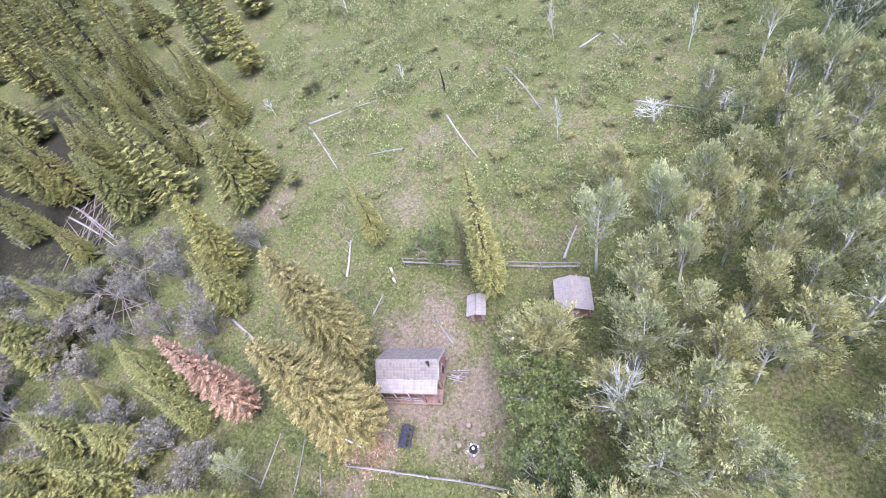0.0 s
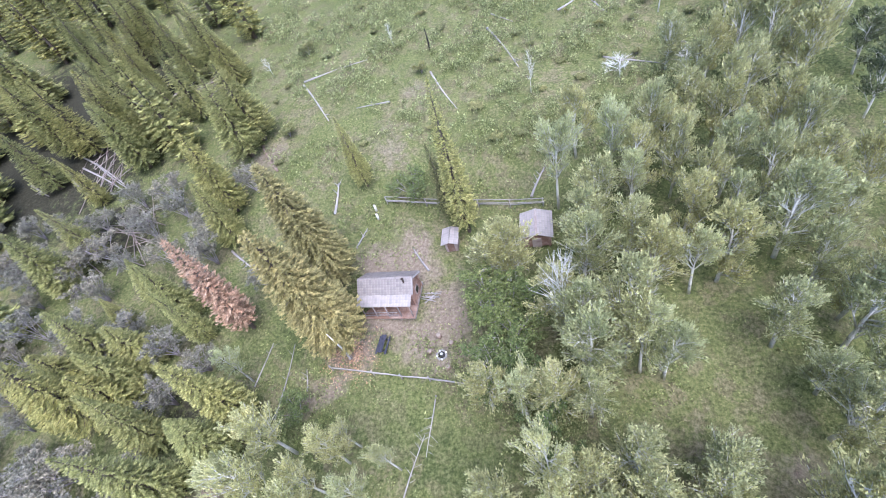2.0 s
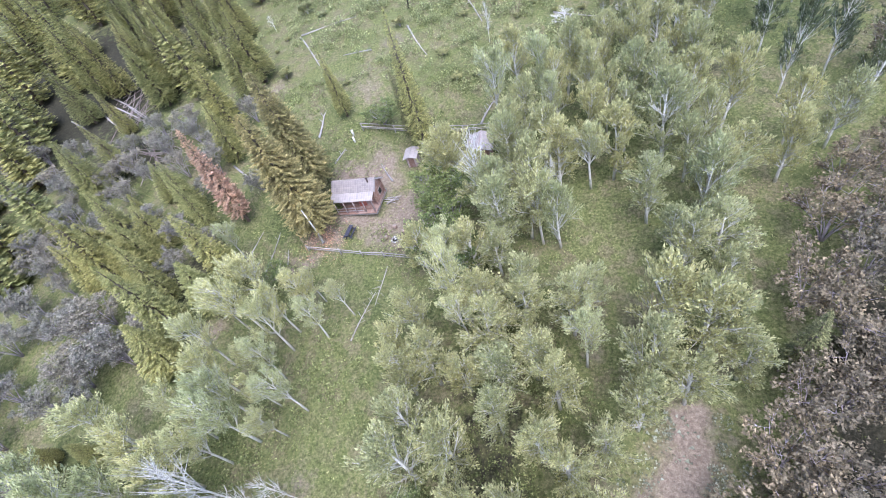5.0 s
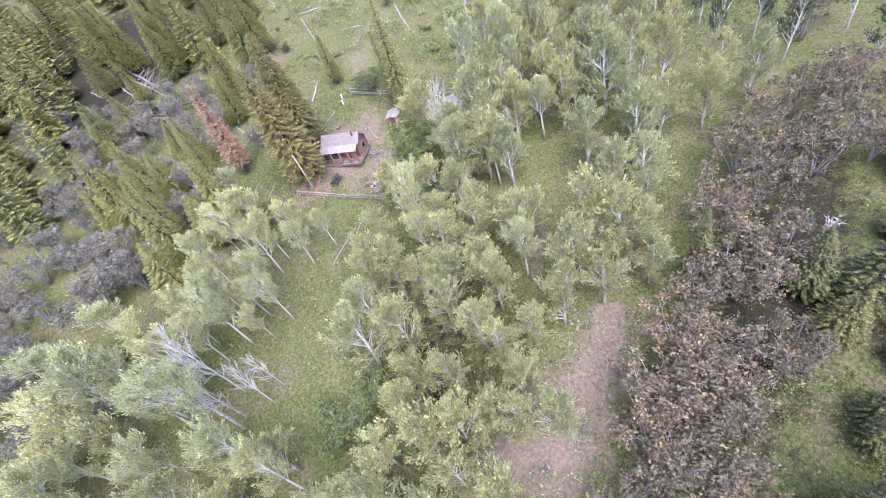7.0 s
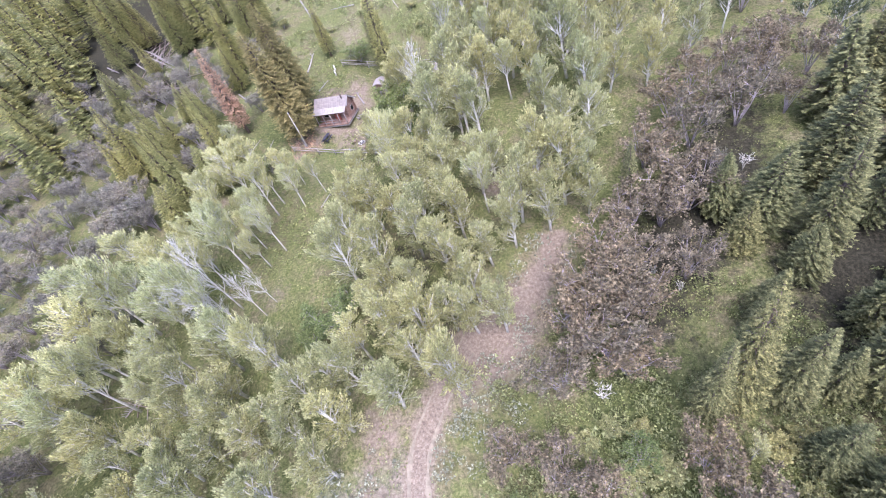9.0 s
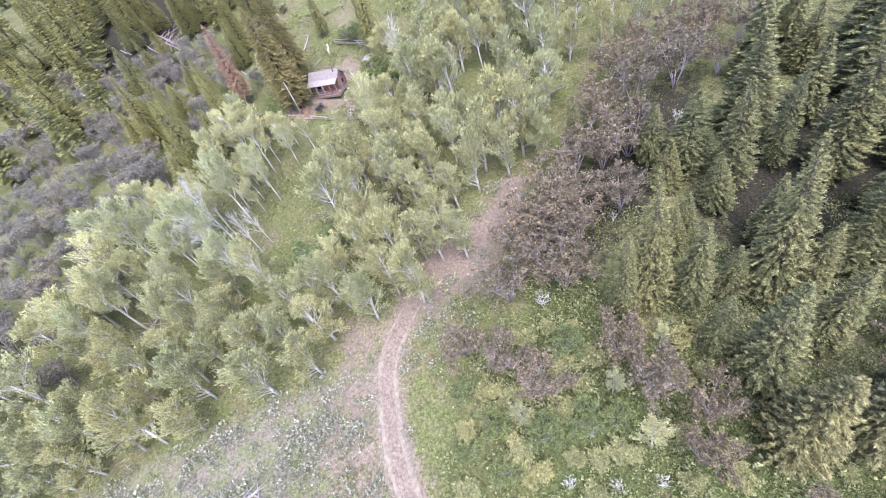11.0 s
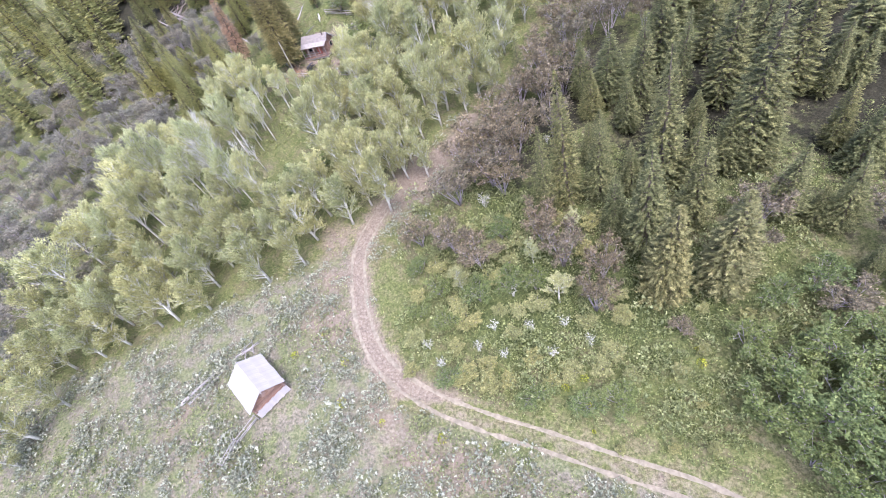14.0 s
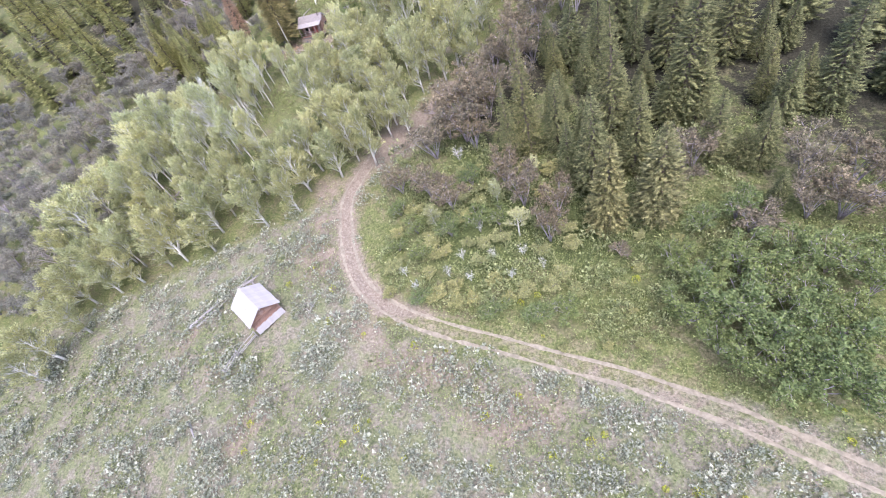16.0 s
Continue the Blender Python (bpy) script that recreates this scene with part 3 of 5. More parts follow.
WORDS = {
    "fir": ("fir_tree", "tall narrow green fir with drooping needled branches", "fir tree", "firs of the forest"),
    "spruce": ("spruce_tree", "dark green spruce, partly dimmed in colour, with shaggy layered branches", "spruce tree", "spruces of the eastern wood"),
    "far_spruce": ("spruce_tree", "dark green spruce deep in the wood, partly dimmed in colour", "spruce tree", "spruces of the eastern wood"),
    "light_bush": ("leafy_bush", "light yellowish green leafy bush in rough grass", "bush", "light green bushes"),
    "far_fir": ("fir_tree", "tall green fir in dense forest beyond the clearing", "fir tree", "firs of the forest"),
    "far_aspen": ("aspen_tree", "leafy aspen of the far dense stand", "aspen", "aspens of the grove"),
    "dark_aspen": ("aspen_tree", "dark green aspen of the dense eastern stand, partly dimmed in colour", "aspen", "aspens of the eastern stand"),
    "old_fir": ("fir_tree", "broad old fir with yellowish green needles beside the cabin", "fir tree", "old firs by the cabin"),
    "pale_fir": ("fir_tree", "broad pale olive fir at the front of the spruce wood", "fir tree", "pale firs"),
    "red_fir": ("dead_fir", "dying fir with rust red needles and a bare foot", "fir tree", ""),
    "aspen": ("aspen_tree", "young aspen with pale trunk and light green leaves", "aspen", "aspens of the grove"),
    "thin_aspen": ("aspen_tree", "thinly leaved aspen with white forked trunk showing", "aspen", "white-stemmed aspens"),
    "bare_aspen": ("dead_aspen", "leafless dead aspen with silvery white branches", "dead tree", "dead aspens"),
    "grey_shrub": ("tall_shrub", "tall rounded shrub with dull grey-green leaves and purplish twigs", "shrub", "grey shrubs"),
    "pale_shrub": ("tall_shrub", "tall pale grey-green shrub with lavender grey twigs", "shrub", "pale shrubs"),
    "green_bush": ("leafy_bush", "dense rounded leafy green bush", "bush", "green bushes"),
    "bare_shrub": ("dead_shrub", "leafless grey shrub of brittle twigs", "dead shrub", "dead shrubs"),
}
PROTO, PLACED = {}, []
pick = np.random.default_rng(5)


def plant(kind, x, y, h, w, lean=0.0, toward=0.0):
    meshes, H, W = KINDS[kind]
    i = int(pick.integers(len(meshes)))
    m = on(x, y) @ Matrix.Rotation(radians(lean), 4, Vector((-math.sin(radians(toward)), math.cos(radians(toward)), 0)))
    k = w / W
    m = m @ Matrix.Rotation(pick.uniform(0, 6.283), 4, "Z") @ Matrix.Diagonal((k * pick.uniform(0.9, 1.1), k * pick.uniform(0.9, 1.1), h / H, 1))
    PLACED.append((x, y))
    if (kind, i) in PROTO:
        return copy_thing(PROTO[kind, i], m)
    name, label, category, group = WORDS[kind]
    ob = thing(name, m, label, category, group)
    trunk, crown = meshes[i]
    part("trunk" if "shrub" not in kind and "bush" not in kind else "stem", trunk, None, ob)
    if crown:
        part("crown", crown, None, ob)
    PROTO[kind, i] = ob
    return ob


def stand(kind, rows):
    for x, y, h, w in rows:
        plant(kind, x, y, h, w, abs(pick.normal(0, 1.5)), pick.uniform(0, 360))


stand("fir", [(-18.6, 2.4, 9.8, 3.8), (-19.7, -0.3, 6.8, 3.2), (-25.3, 0.7, 8.5, 3.5), (-22.3, -2.8, 10.8, 4.0), (-22.2, -6.0, 8.4, 3.8), (-23.8, 9.0, 7.5, 2.6), (-24.5, 22.6, 9.7, 3.9), (-23.5, 18.9, 8.9, 3.3), (-37.8, 35.3, 12.4, 4.0), (-38.8, 31.2, 9.3, 4.0), (-36.2, 38.3, 10.4, 4.0), (-42.4, 44.3, 9.8, 4.0), (-48.0, 35.1, 12.8, 4.0), (-34.6, 2.6, 8.5, 4.0), (-31.8, 7.3, 8.1, 3.7), (-32.2, 4.7, 8.6, 4.0), (-32.7, 10.9, 4.5, 2.0), (-39.9, 19.0, 9.6, 4.0)])
stand("fir", [(-24.6, 30.1, 9.3, 4.0), (-23.5, 32.3, 9.0, 4.0), (-30.3, 13.4, 7.3, 3.5)])
stand("fir", [(-41.68, 35.87, 11.0, 3.5), (-51.02, 35.21, 12.0, 4.0), (-33.45, 38.45, 11.0, 3.5), (-51.08, 29.77, 10.0, 3.5), (-26.2, 11.19, 9.0, 2.6), (-31.23, 2.23, 10.0, 3.5), (-28.0, 34.19, 9.0, 3.5)])
stand("fir", [(-29.21, 4.81, 8.0, 3.3), (-41.26, 15.26, 10.0, 3.5), (-42.78, 26.28, 9.0, 3.5), (-41.0, 33.9, 11.0, 3.5), (-53.14, 50.44, 12.0, 4.0), (-47.13, 52.73, 12.0, 4.0), (-36.81, 46.61, 12.0, 3.8), (-33.6, 47.89, 10.0, 3.5), (-44.97, 54.56, 11.0, 3.5), (-30.03, 44.33, 10.0, 3.5), (-48.09, 42.88, 11.0, 3.8), (-58.27, 55.87, 12.0, 3.5), (-47.84, 47.04, 11.0, 3.5), (-36.77, 50.76, 12.0, 3.5), (-45.59, 47.49, 10.0, 3.5)])
stand("fir", [(-28.34, 6.94, 7.0, 3.3), (-28.83, 3.23, 8.0, 3.5), (-10.46, 23.96, 7.5, 2.0), (-31.41, -13.79, 3.5, 1.6), (-27.0, -13.4, 4.0, 1.8), (-33.06, -23.34, 5.0, 2.2)])
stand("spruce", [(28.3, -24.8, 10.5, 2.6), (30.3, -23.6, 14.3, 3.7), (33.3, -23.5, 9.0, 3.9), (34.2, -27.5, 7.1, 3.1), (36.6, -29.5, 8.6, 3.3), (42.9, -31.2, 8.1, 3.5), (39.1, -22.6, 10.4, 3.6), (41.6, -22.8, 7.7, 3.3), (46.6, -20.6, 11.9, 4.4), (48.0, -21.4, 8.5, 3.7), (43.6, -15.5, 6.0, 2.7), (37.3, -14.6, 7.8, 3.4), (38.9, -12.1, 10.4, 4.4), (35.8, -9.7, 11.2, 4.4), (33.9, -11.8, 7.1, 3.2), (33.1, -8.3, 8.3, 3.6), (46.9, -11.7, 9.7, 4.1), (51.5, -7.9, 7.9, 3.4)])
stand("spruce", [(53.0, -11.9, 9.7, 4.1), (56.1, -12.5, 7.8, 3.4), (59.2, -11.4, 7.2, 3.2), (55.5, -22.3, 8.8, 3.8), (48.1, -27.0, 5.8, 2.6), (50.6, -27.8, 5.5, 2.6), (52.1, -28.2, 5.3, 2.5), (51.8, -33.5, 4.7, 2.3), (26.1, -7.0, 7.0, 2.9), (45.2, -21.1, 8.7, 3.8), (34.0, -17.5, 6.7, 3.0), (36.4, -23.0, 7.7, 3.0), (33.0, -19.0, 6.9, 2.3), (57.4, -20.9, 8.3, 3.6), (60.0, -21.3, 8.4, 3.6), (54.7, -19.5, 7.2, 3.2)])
stand("aspen", [(-22.83, -42.07, 6.5, 4.4), (-21.48, -39.32, 7.1, 4.6), (-20.16, -36.34, 7.1, 4.6), (-19.08, -34.72, 6.5, 4.1), (-27.78, -34.82, 6.5, 4.1), (-18.8, -21.3, 6.5, 4.1), (-11.46, -29.74, 5.9, 3.9), (-12.9, -33.7, 5.9, 3.9), (-13.93, -37.27, 5.9, 3.9), (-7.66, -30.04, 5.9, 3.9), (-9.36, -22.24, 6.5, 4.1), (-4.35, -28.95, 5.9, 3.9), (-0.95, -28.15, 5.9, 3.9), (2.56, -26.96, 5.9, 3.9), (3.52, -23.72, 6.5, 4.1), (4.88, -18.38, 6.5, 4.1), (8.36, -22.56, 7.1, 4.4), (10.94, -23.54, 7.1, 4.4)])
stand("aspen", [(12.46, -18.96, 6.5, 3.9), (14.85, -18.85, 6.5, 3.9), (11.11, -14.11, 6.5, 3.9), (1.89, -30.19, 5.3, 3.7), (-17.08, -39.32, 5.3, 3.7), (-19.65, -40.74, 5.9, 3.7), (-21.1, -45.9, 5.9, 3.9), (-26.19, -37.51, 6.5, 4.1), (-22.5, -49.1, 6.5, 4.4), (-22.99, -51.51, 5.3, 3.7), (-12.75, -6.75, 5.3, 3.2), (-4.81, -21.89, 5.3, 3.7), (0.38, -8.38, 6.5, 3.9), (2.29, -7.69, 6.5, 3.9), (6.3, -2.8, 5.9, 3.7), (3.74, -12.94, 6.5, 3.9), (5.0, -16.5, 6.5, 4.1), (6.98, -20.78, 7.1, 4.4), (8.98, -20.38, 7.1, 4.4)])
stand("aspen", [(1.59, -24.19, 5.9, 3.9), (7.49, -16.49, 6.5, 3.9), (9.73, -12.73, 6.5, 3.9), (10.96, -9.46, 6.5, 3.9), (10.66, -18.76, 6.5, 3.9), (15.84, -10.74, 6.5, 3.9), (12.75, -16.65, 5.9, 3.7), (13.69, -12.59, 5.9, 3.7), (20.71, -0.21, 7.7, 4.1), (20.64, -6.24, 7.7, 4.9), (19.08, -9.08, 7.1, 4.6), (23.83, 5.07, 7.1, 4.4), (10.47, 6.83, 7.7, 4.9), (8.44, 11.55, 7.1, 4.1), (13.97, 18.83, 7.1, 3.2), (19.43, 13.67, 7.1, 3.7), (12.49, 3.81, 6.5, 3.9), (22.67, -7.47, 4.7, 3.2), (30.52, 8.67, 6.5, 3.7)])
stand("aspen", [(28.03, 14.97, 7.1, 3.7), (22.35, 15.65, 7.1, 3.7), (32.4, 12.7, 7.1, 3.7), (35.28, 11.82, 7.1, 3.7), (2.65, 12.14, 6.5, 4.9), (1.12, 13.28, 5.9, 3.7), (9.34, 13.86, 6.5, 4.4), (13.18, 10.12, 7.1, 4.4), (16.22, 13.58, 7.1, 4.4), (17.32, 21.58, 7.1, 4.4), (15.22, 22.17, 7.1, 3.9), (21.64, 23.46, 7.1, 4.4), (24.59, 25.61, 7.7, 4.4), (25.05, 21.85, 7.7, 4.4), (30.2, 28.1, 7.7, 4.4), (23.52, 31.17, 7.1, 4.4), (26.32, 31.87, 7.1, 4.4), (20.8, 33.99, 5.9, 3.7), (21.99, 30.01, 4.7, 3.7), (27.83, 30.36, 7.7, 4.4)])
stand("aspen", [(30.14, 31.16, 7.7, 4.4), (26.21, 19.38, 7.7, 4.4), (22.44, 12.06, 7.7, 4.4), (17.96, 10.53, 6.5, 4.1), (7.31, 4.39, 7.1, 4.6), (10.12, 5.07, 7.1, 4.6), (6.08, 8.22, 6.5, 4.1), (7.62, 6.58, 7.1, 4.4), (0.64, 2.66, 6.5, 4.1), (5.12, 1.98, 5.9, 3.7), (7.33, 1.57, 5.9, 3.9), (19.74, 5.46, 7.1, 4.4), (9.56, -7.36, 5.9, 3.7), (18.66, -5.06, 7.7, 4.9), (24.35, 7.05, 7.1, 4.4), (22.32, -5.42, 7.1, 4.4), (9.2, -2.11, 5.9, 3.7)])
stand("aspen", [(9.19, -4.09, 5.9, 3.7), (-0.01, -6.6, 6.5, 3.9)])
stand("thin_aspen", [(-11.1, -4.6, 7.2, 3.5), (-9.9, -0.9, 5.8, 3.2), (-9.2, 0.2, 4.6, 2.5), (-10.9, -2.9, 5.6, 3.0), (-11.2, -7.1, 6.5, 3.2), (-11.1, -9.2, 5.8, 2.7), (-12.9, -10.3, 6.9, 3.5), (-12.2, -11.9, 8.5, 3.7), (-17.8, -10.1, 6.0, 3.2), (-24.1, -12.2, 6.1, 4.0), (-24.5, -22.9, 6.8, 5.6), (-25.1, -25.1, 6.8, 5.5), (-23.8, -20.4, 6.3, 5.1), (-10.8, -19.1, 9.2, 3.7), (-14.2, -22.5, 7.7, 4.3), (-6.9, -21.8, 7.3, 3.4), (-3.5, -23.3, 7.7, 3.3), (-14.9, -19.4, 8.8, 4.0)])
stand("thin_aspen", [(-21.4, -18.3, 7.3, 4.5), (-25.3, -26.6, 6.8, 5.1), (-24.2, -34.5, 7.1, 5.6)])
stand("thin_aspen", [(-21.63, -28.07, 7.1, 3.7), (-19.81, -25.89, 7.1, 3.7), (-18.17, -37.03, 7.1, 4.4), (-8.01, -3.59, 5.9, 3.2), (-6.04, -1.36, 5.3, 2.4), (-8.61, -9.59, 4.7, 2.7), (-9.8, -11.5, 5.3, 2.9), (-16.2, -11.7, 5.3, 3.2), (-16.87, -18.23, 5.9, 3.7), (4.61, -4.41, 6.5, 3.9), (3.25, -21.35, 6.5, 4.1), (13.22, -6.52, 7.1, 4.1), (15.89, 9.81, 7.1, 4.1), (12.49, 20.71, 7.1, 3.7)])
stand("thin_aspen", [(13.34, 16.95, 7.1, 3.7), (7.89, 19.61, 6.5, 3.7), (11.09, 4.31, 6.5, 4.1), (3.04, 1.66, 6.5, 4.1), (-18.73, 5.03, 4.7, 3.2), (4.12, -2.82, 6.5, 3.7)])
stand("bare_aspen", [(-10.5, -18.3, 8.3, 3.7), (-13.0, -18.0, 5.6, 3.6), (-8.6, -17.0, 6.4, 2.7), (-7.9, -15.6, 5.9, 2.1), (-11.7, -16.1, 7.5, 3.5), (-11.9, -18.5, 7.5, 3.2)])
stand("bare_aspen", [(16.44, 34.16, 2.4, 4.0), (23.02, 34.58, 2.2, 3.0), (6.74, 7.16, 7.7, 2.9), (12.38, 8.51, 5.6, 2.2), (7.22, 33.57, 3.3, 1.3), (-8.24, 44.34, 3.0, 1.3), (9.5, 49.4, 3.2, 1.3), (-24.7, 43.69, 2.6, 1.3)])
stand("green_bush", [(4.05, 2.15, 4.5, 5.0), (4.9, -2.5, 4.0, 4.5), (1.55, 9.85, 4.5, 5.0), (2.83, 7.87, 4.0, 4.2), (1.62, 4.58, 4.0, 4.5), (3.22, 3.47, 4.0, 4.5), (-5.82, 22.82, 2.2, 3.8), (-0.62, -18.48, 2.5, 4.2), (0.79, -16.59, 2.2, 3.8), (-2.46, -20.04, 2.0, 3.8), (44.13, -41.03, 3.5, 4.5), (45.72, -43.92, 4.0, 5.0), (44.36, -46.76, 3.5, 4.5), (48.75, -42.15, 4.0, 5.0), (48.41, -45.81, 4.0, 5.0), (46.15, -48.05, 3.5, 4.5), (50.76, -44.45, 4.5, 5.0), (51.23, -47.03, 4.5, 5.0), (48.38, -49.07, 4.0, 4.8), (49.77, -49.87, 4.0, 4.8)])
stand("green_bush", [(51.61, -49.3, 4.5, 5.0), (53.35, -45.45, 4.5, 5.0), (51.09, -39.29, 4.0, 5.0), (53.79, -40.08, 4.0, 5.0), (47.65, -39.75, 3.5, 4.2), (42.66, -44.16, 3.0, 3.8), (42.61, -38.61, 2.5, 3.2), (48.63, -34.23, 3.5, 3.8), (45.49, -35.19, 3.0, 3.2), (17.54, -34.04, 2.2, 3.0), (21.43, -34.53, 2.6, 3.2), (24.33, -33.23, 2.6, 3.2), (26.62, -33.32, 2.6, 3.2), (23.51, -27.91, 2.5, 3.0), (15.27, -31.57, 2.0, 2.5), (18.79, -41.99, 1.4, 2.5), (30.1, -43.6, 1.6, 3.0), (26.03, -43.13, 1.6, 3.0), (32.59, -42.99, 1.5, 3.0), (15.68, -36.18, 1.4, 2.5)])
stand("green_bush", [(18.36, -37.06, 1.6, 2.8), (-14.21, 2.41, 2.5, 3.2)])
stand("pale_shrub", [(-41.75, -1.05, 4.0, 3.9), (-33.53, -3.47, 3.5, 3.9), (-28.95, -5.45, 4.0, 4.4), (-37.77, -9.13, 4.0, 4.7), (-33.1, -9.8, 4.0, 4.7), (-34.8, -16.0, 4.0, 4.7), (-31.15, -16.85, 4.0, 4.4), (-29.21, -9.19, 4.0, 4.4), (-31.08, -21.01, 4.5, 4.7), (-29.1, -19.3, 4.0, 4.4), (-33.29, -2.51, 4.0, 4.4), (-30.99, -1.71, 4.0, 4.7), (-31.96, -6.64, 4.0, 4.7), (-28.02, -5.18, 4.5, 4.7), (-37.07, 17.87, 3.5, 4.4), (-35.13, 21.63, 3.5, 3.9), (-30.33, 22.53, 3.5, 3.9), (-43.28, 15.68, 3.5, 4.4), (-48.85, 17.05, 3.5, 3.9), (-36.12, 13.42, 3.5, 4.2)])
stand("pale_shrub", [(-25.06, 16.36, 4.5, 5.2), (-25.67, 19.37, 3.5, 3.9), (-33.15, 20.25, 3.5, 3.9), (-26.21, 7.51, 3.6, 4.2), (-30.28, 8.98, 3.6, 4.2), (-39.98, 15.68, 3.6, 3.9), (-40.35, -0.55, 4.0, 4.4), (-30.58, -7.72, 4.0, 4.2), (-26.96, -5.74, 4.0, 3.9), (-35.8, -16.7, 4.0, 4.2), (-38.64, -22.36, 4.0, 4.4), (-41.45, -25.55, 4.0, 4.4), (-33.83, -26.67, 4.0, 4.4), (-35.75, -31.75, 4.0, 4.4), (-39.92, -32.68, 4.0, 4.4), (-47.27, -3.73, 4.0, 3.4), (-73.71, 18.11, 5.0, 4.7), (-75.96, 12.76, 5.0, 4.7), (-59.22, 4.32, 4.5, 4.7)])
stand("pale_shrub", [(-30.31, -18.59, 3.5, 3.9)])
stand("grey_shrub", [(35.48, 3.52, 5.0, 5.2), (34.52, 7.28, 5.0, 5.2), (37.36, 1.84, 5.0, 5.2), (38.13, 8.87, 5.0, 5.2), (41.52, 8.78, 5.0, 5.2), (31.65, 2.75, 4.5, 4.7), (32.71, -0.61, 4.5, 4.7), (28.28, -2.48, 4.0, 4.7), (29.87, -5.37, 4.5, 4.9), (31.11, -7.61, 4.0, 4.4), (28.43, -9.23, 4.5, 4.7), (25.8, -9.6, 4.0, 4.4), (23.27, -13.07, 4.0, 4.4), (25.45, -14.35, 4.0, 4.2), (21.66, -16.86, 4.5, 4.9), (23.54, -17.54, 4.5, 4.9), (25.44, -17.54, 4.5, 4.4), (20.42, -20.32, 4.5, 4.7), (22.51, -20.91, 4.5, 4.7), (18.96, -23.36, 4.0, 4.4)])
stand("grey_shrub", [(23.76, -22.26, 4.0, 4.4), (29.34, -14.44, 4.0, 3.9), (27.47, -28.27, 4.0, 3.4), (29.24, -31.04, 4.5, 3.9), (32.69, -32.29, 4.0, 3.4), (31.74, -35.34, 4.0, 2.9), (18.76, -29.26, 3.5, 3.9), (21.43, -31.03, 3.5, 3.9), (15.16, -28.46, 3.0, 3.1), (46.34, -27.74, 4.0, 3.9), (44.48, -30.48, 3.5, 3.4), (54.93, -30.33, 4.5, 4.4), (58.61, -31.51, 4.5, 4.7), (56.57, -34.87, 4.5, 4.4), (54.15, -34.65, 4.0, 3.9), (49.36, -35.76, 2.5, 3.9), (38.24, -37.24, 1.0, 1.8)])
stand("pale_fir", [(37.2, -34.1, 11.0, 4.7), (42.1, -33.4, 10.2, 3.4)])
stand("fir", [(-0.6, 18.9, 14.6, 2.5)])
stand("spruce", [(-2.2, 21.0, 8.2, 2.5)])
stand("aspen", [(3.5, 12.9, 8.0, 3.4)])
stand("red_fir", [(-19.8, 9.7, 11.6, 3.2)])
stand("old_fir", [(-12.5, 13.92, 13.9, 5.7), (-11.5, 8.39, 14.2, 5.7)])
stand("bare_shrub", [(36.44, -3.74, 2.0, 2.0), (28.65, -15.55, 2.5, 2.0), (21.74, -23.94, 2.0, 2.0), (18.21, -27.41, 2.0, 1.6), (26.87, -14.17, 2.5, 2.0)])


stand("light_bush", [(-20.05, 46.55, 1.6, 3.4), (-20.06, 31.86, 1.4, 2.6), (-6.19, 22.99, 1.6, 3.2), (-22.05, 40.55, 1.2, 2.0), (-11.14, 48.14, 1.4, 2.6), (-2.2, 46.6, 1.3, 2.3), (-4.58, 38.38, 1.3, 2.3), (1.29, 32.31, 1.6, 3.2), (4.09, 39.41, 1.5, 2.9), (5.47, 28.33, 1.4, 2.6), (6.7, 43.5, 1.3, 2.3), (0.82, 50.98, 1.3, 2.3), (-6.99, 56.08, 1.6, 3.4), (-15.03, 51.32, 1.3, 2.3), (10.91, 37.69, 1.4, 2.6), (13.91, 30.79, 1.5, 2.9), (-11.04, 28.93, 1.2, 1.8)])
stand("light_bush", [(-7.37, 24.57, 1.2, 1.8), (-15.12, 29.52, 1.1, 1.4), (-3.75, 30.24, 1.2, 2.0), (-7.67, 47.17, 1.2, 2.0), (12.45, 34.65, 1.3, 2.3), (-9.28, 60.28, 1.4, 2.6), (-2.91, 57.91, 1.4, 2.6), (-19.43, 52.13, 1.3, 2.3), (-23.09, 38.09, 1.2, 1.8), (17.95, 46.14, 1.2, 2.0), (8.55, 33.75, 1.2, 2.0), (13.02, 40.38, 1.3, 2.3), (-17.18, 44.78, 1.3, 2.3), (-13.9, 55.7, 1.3, 2.3), (-4.95, 50.55, 1.3, 2.3), (2.15, 45.05, 1.2, 2.0), (-20.73, 28.13, 1.2, 1.8)])


CLEARINGS = [(18.1, 7.8, 2.6), (17.0, 3.5, 2.8), (14.0, 0.7, 2.4), (17.0, -1.1, 2.6), (20.5, 9.4, 2.6)]


def fill(kind, x0, x1, y0, y1, count, h, w, gap, keep=None):
    """More of a wood beyond the trees that stand singly, none too near another."""
    for _ in range(count):
        x, y = pick.uniform(x0, x1), pick.uniform(y0, y1)
        if (keep and not keep(x, y)) or any(math.hypot(x - u, y - v) < r for u, v, r in CLEARINGS):
            continue
        if min((x - u) ** 2 + (y - v) ** 2 for u, v in PLACED) > gap * gap:
            plant(kind, x, y, h * pick.uniform(0.75, 1.15), w * pick.uniform(0.85, 1.15), abs(pick.normal(0, 2)), pick.uniform(0, 360))


def shrub_band(x, y):
    """The belt of grey shrubs between the track and the firs."""
    return abs(x - 20.4 - 0.42 * (y + 26) - 0.0063 * (y + 26) ** 2) < 2.9 + 0.22 * max(0.0, y + 14)


def fir_edge(x, y):
    return x - 25.4 - 0.42 * (y + 26) - 0.0063 * (y + 26) ** 2


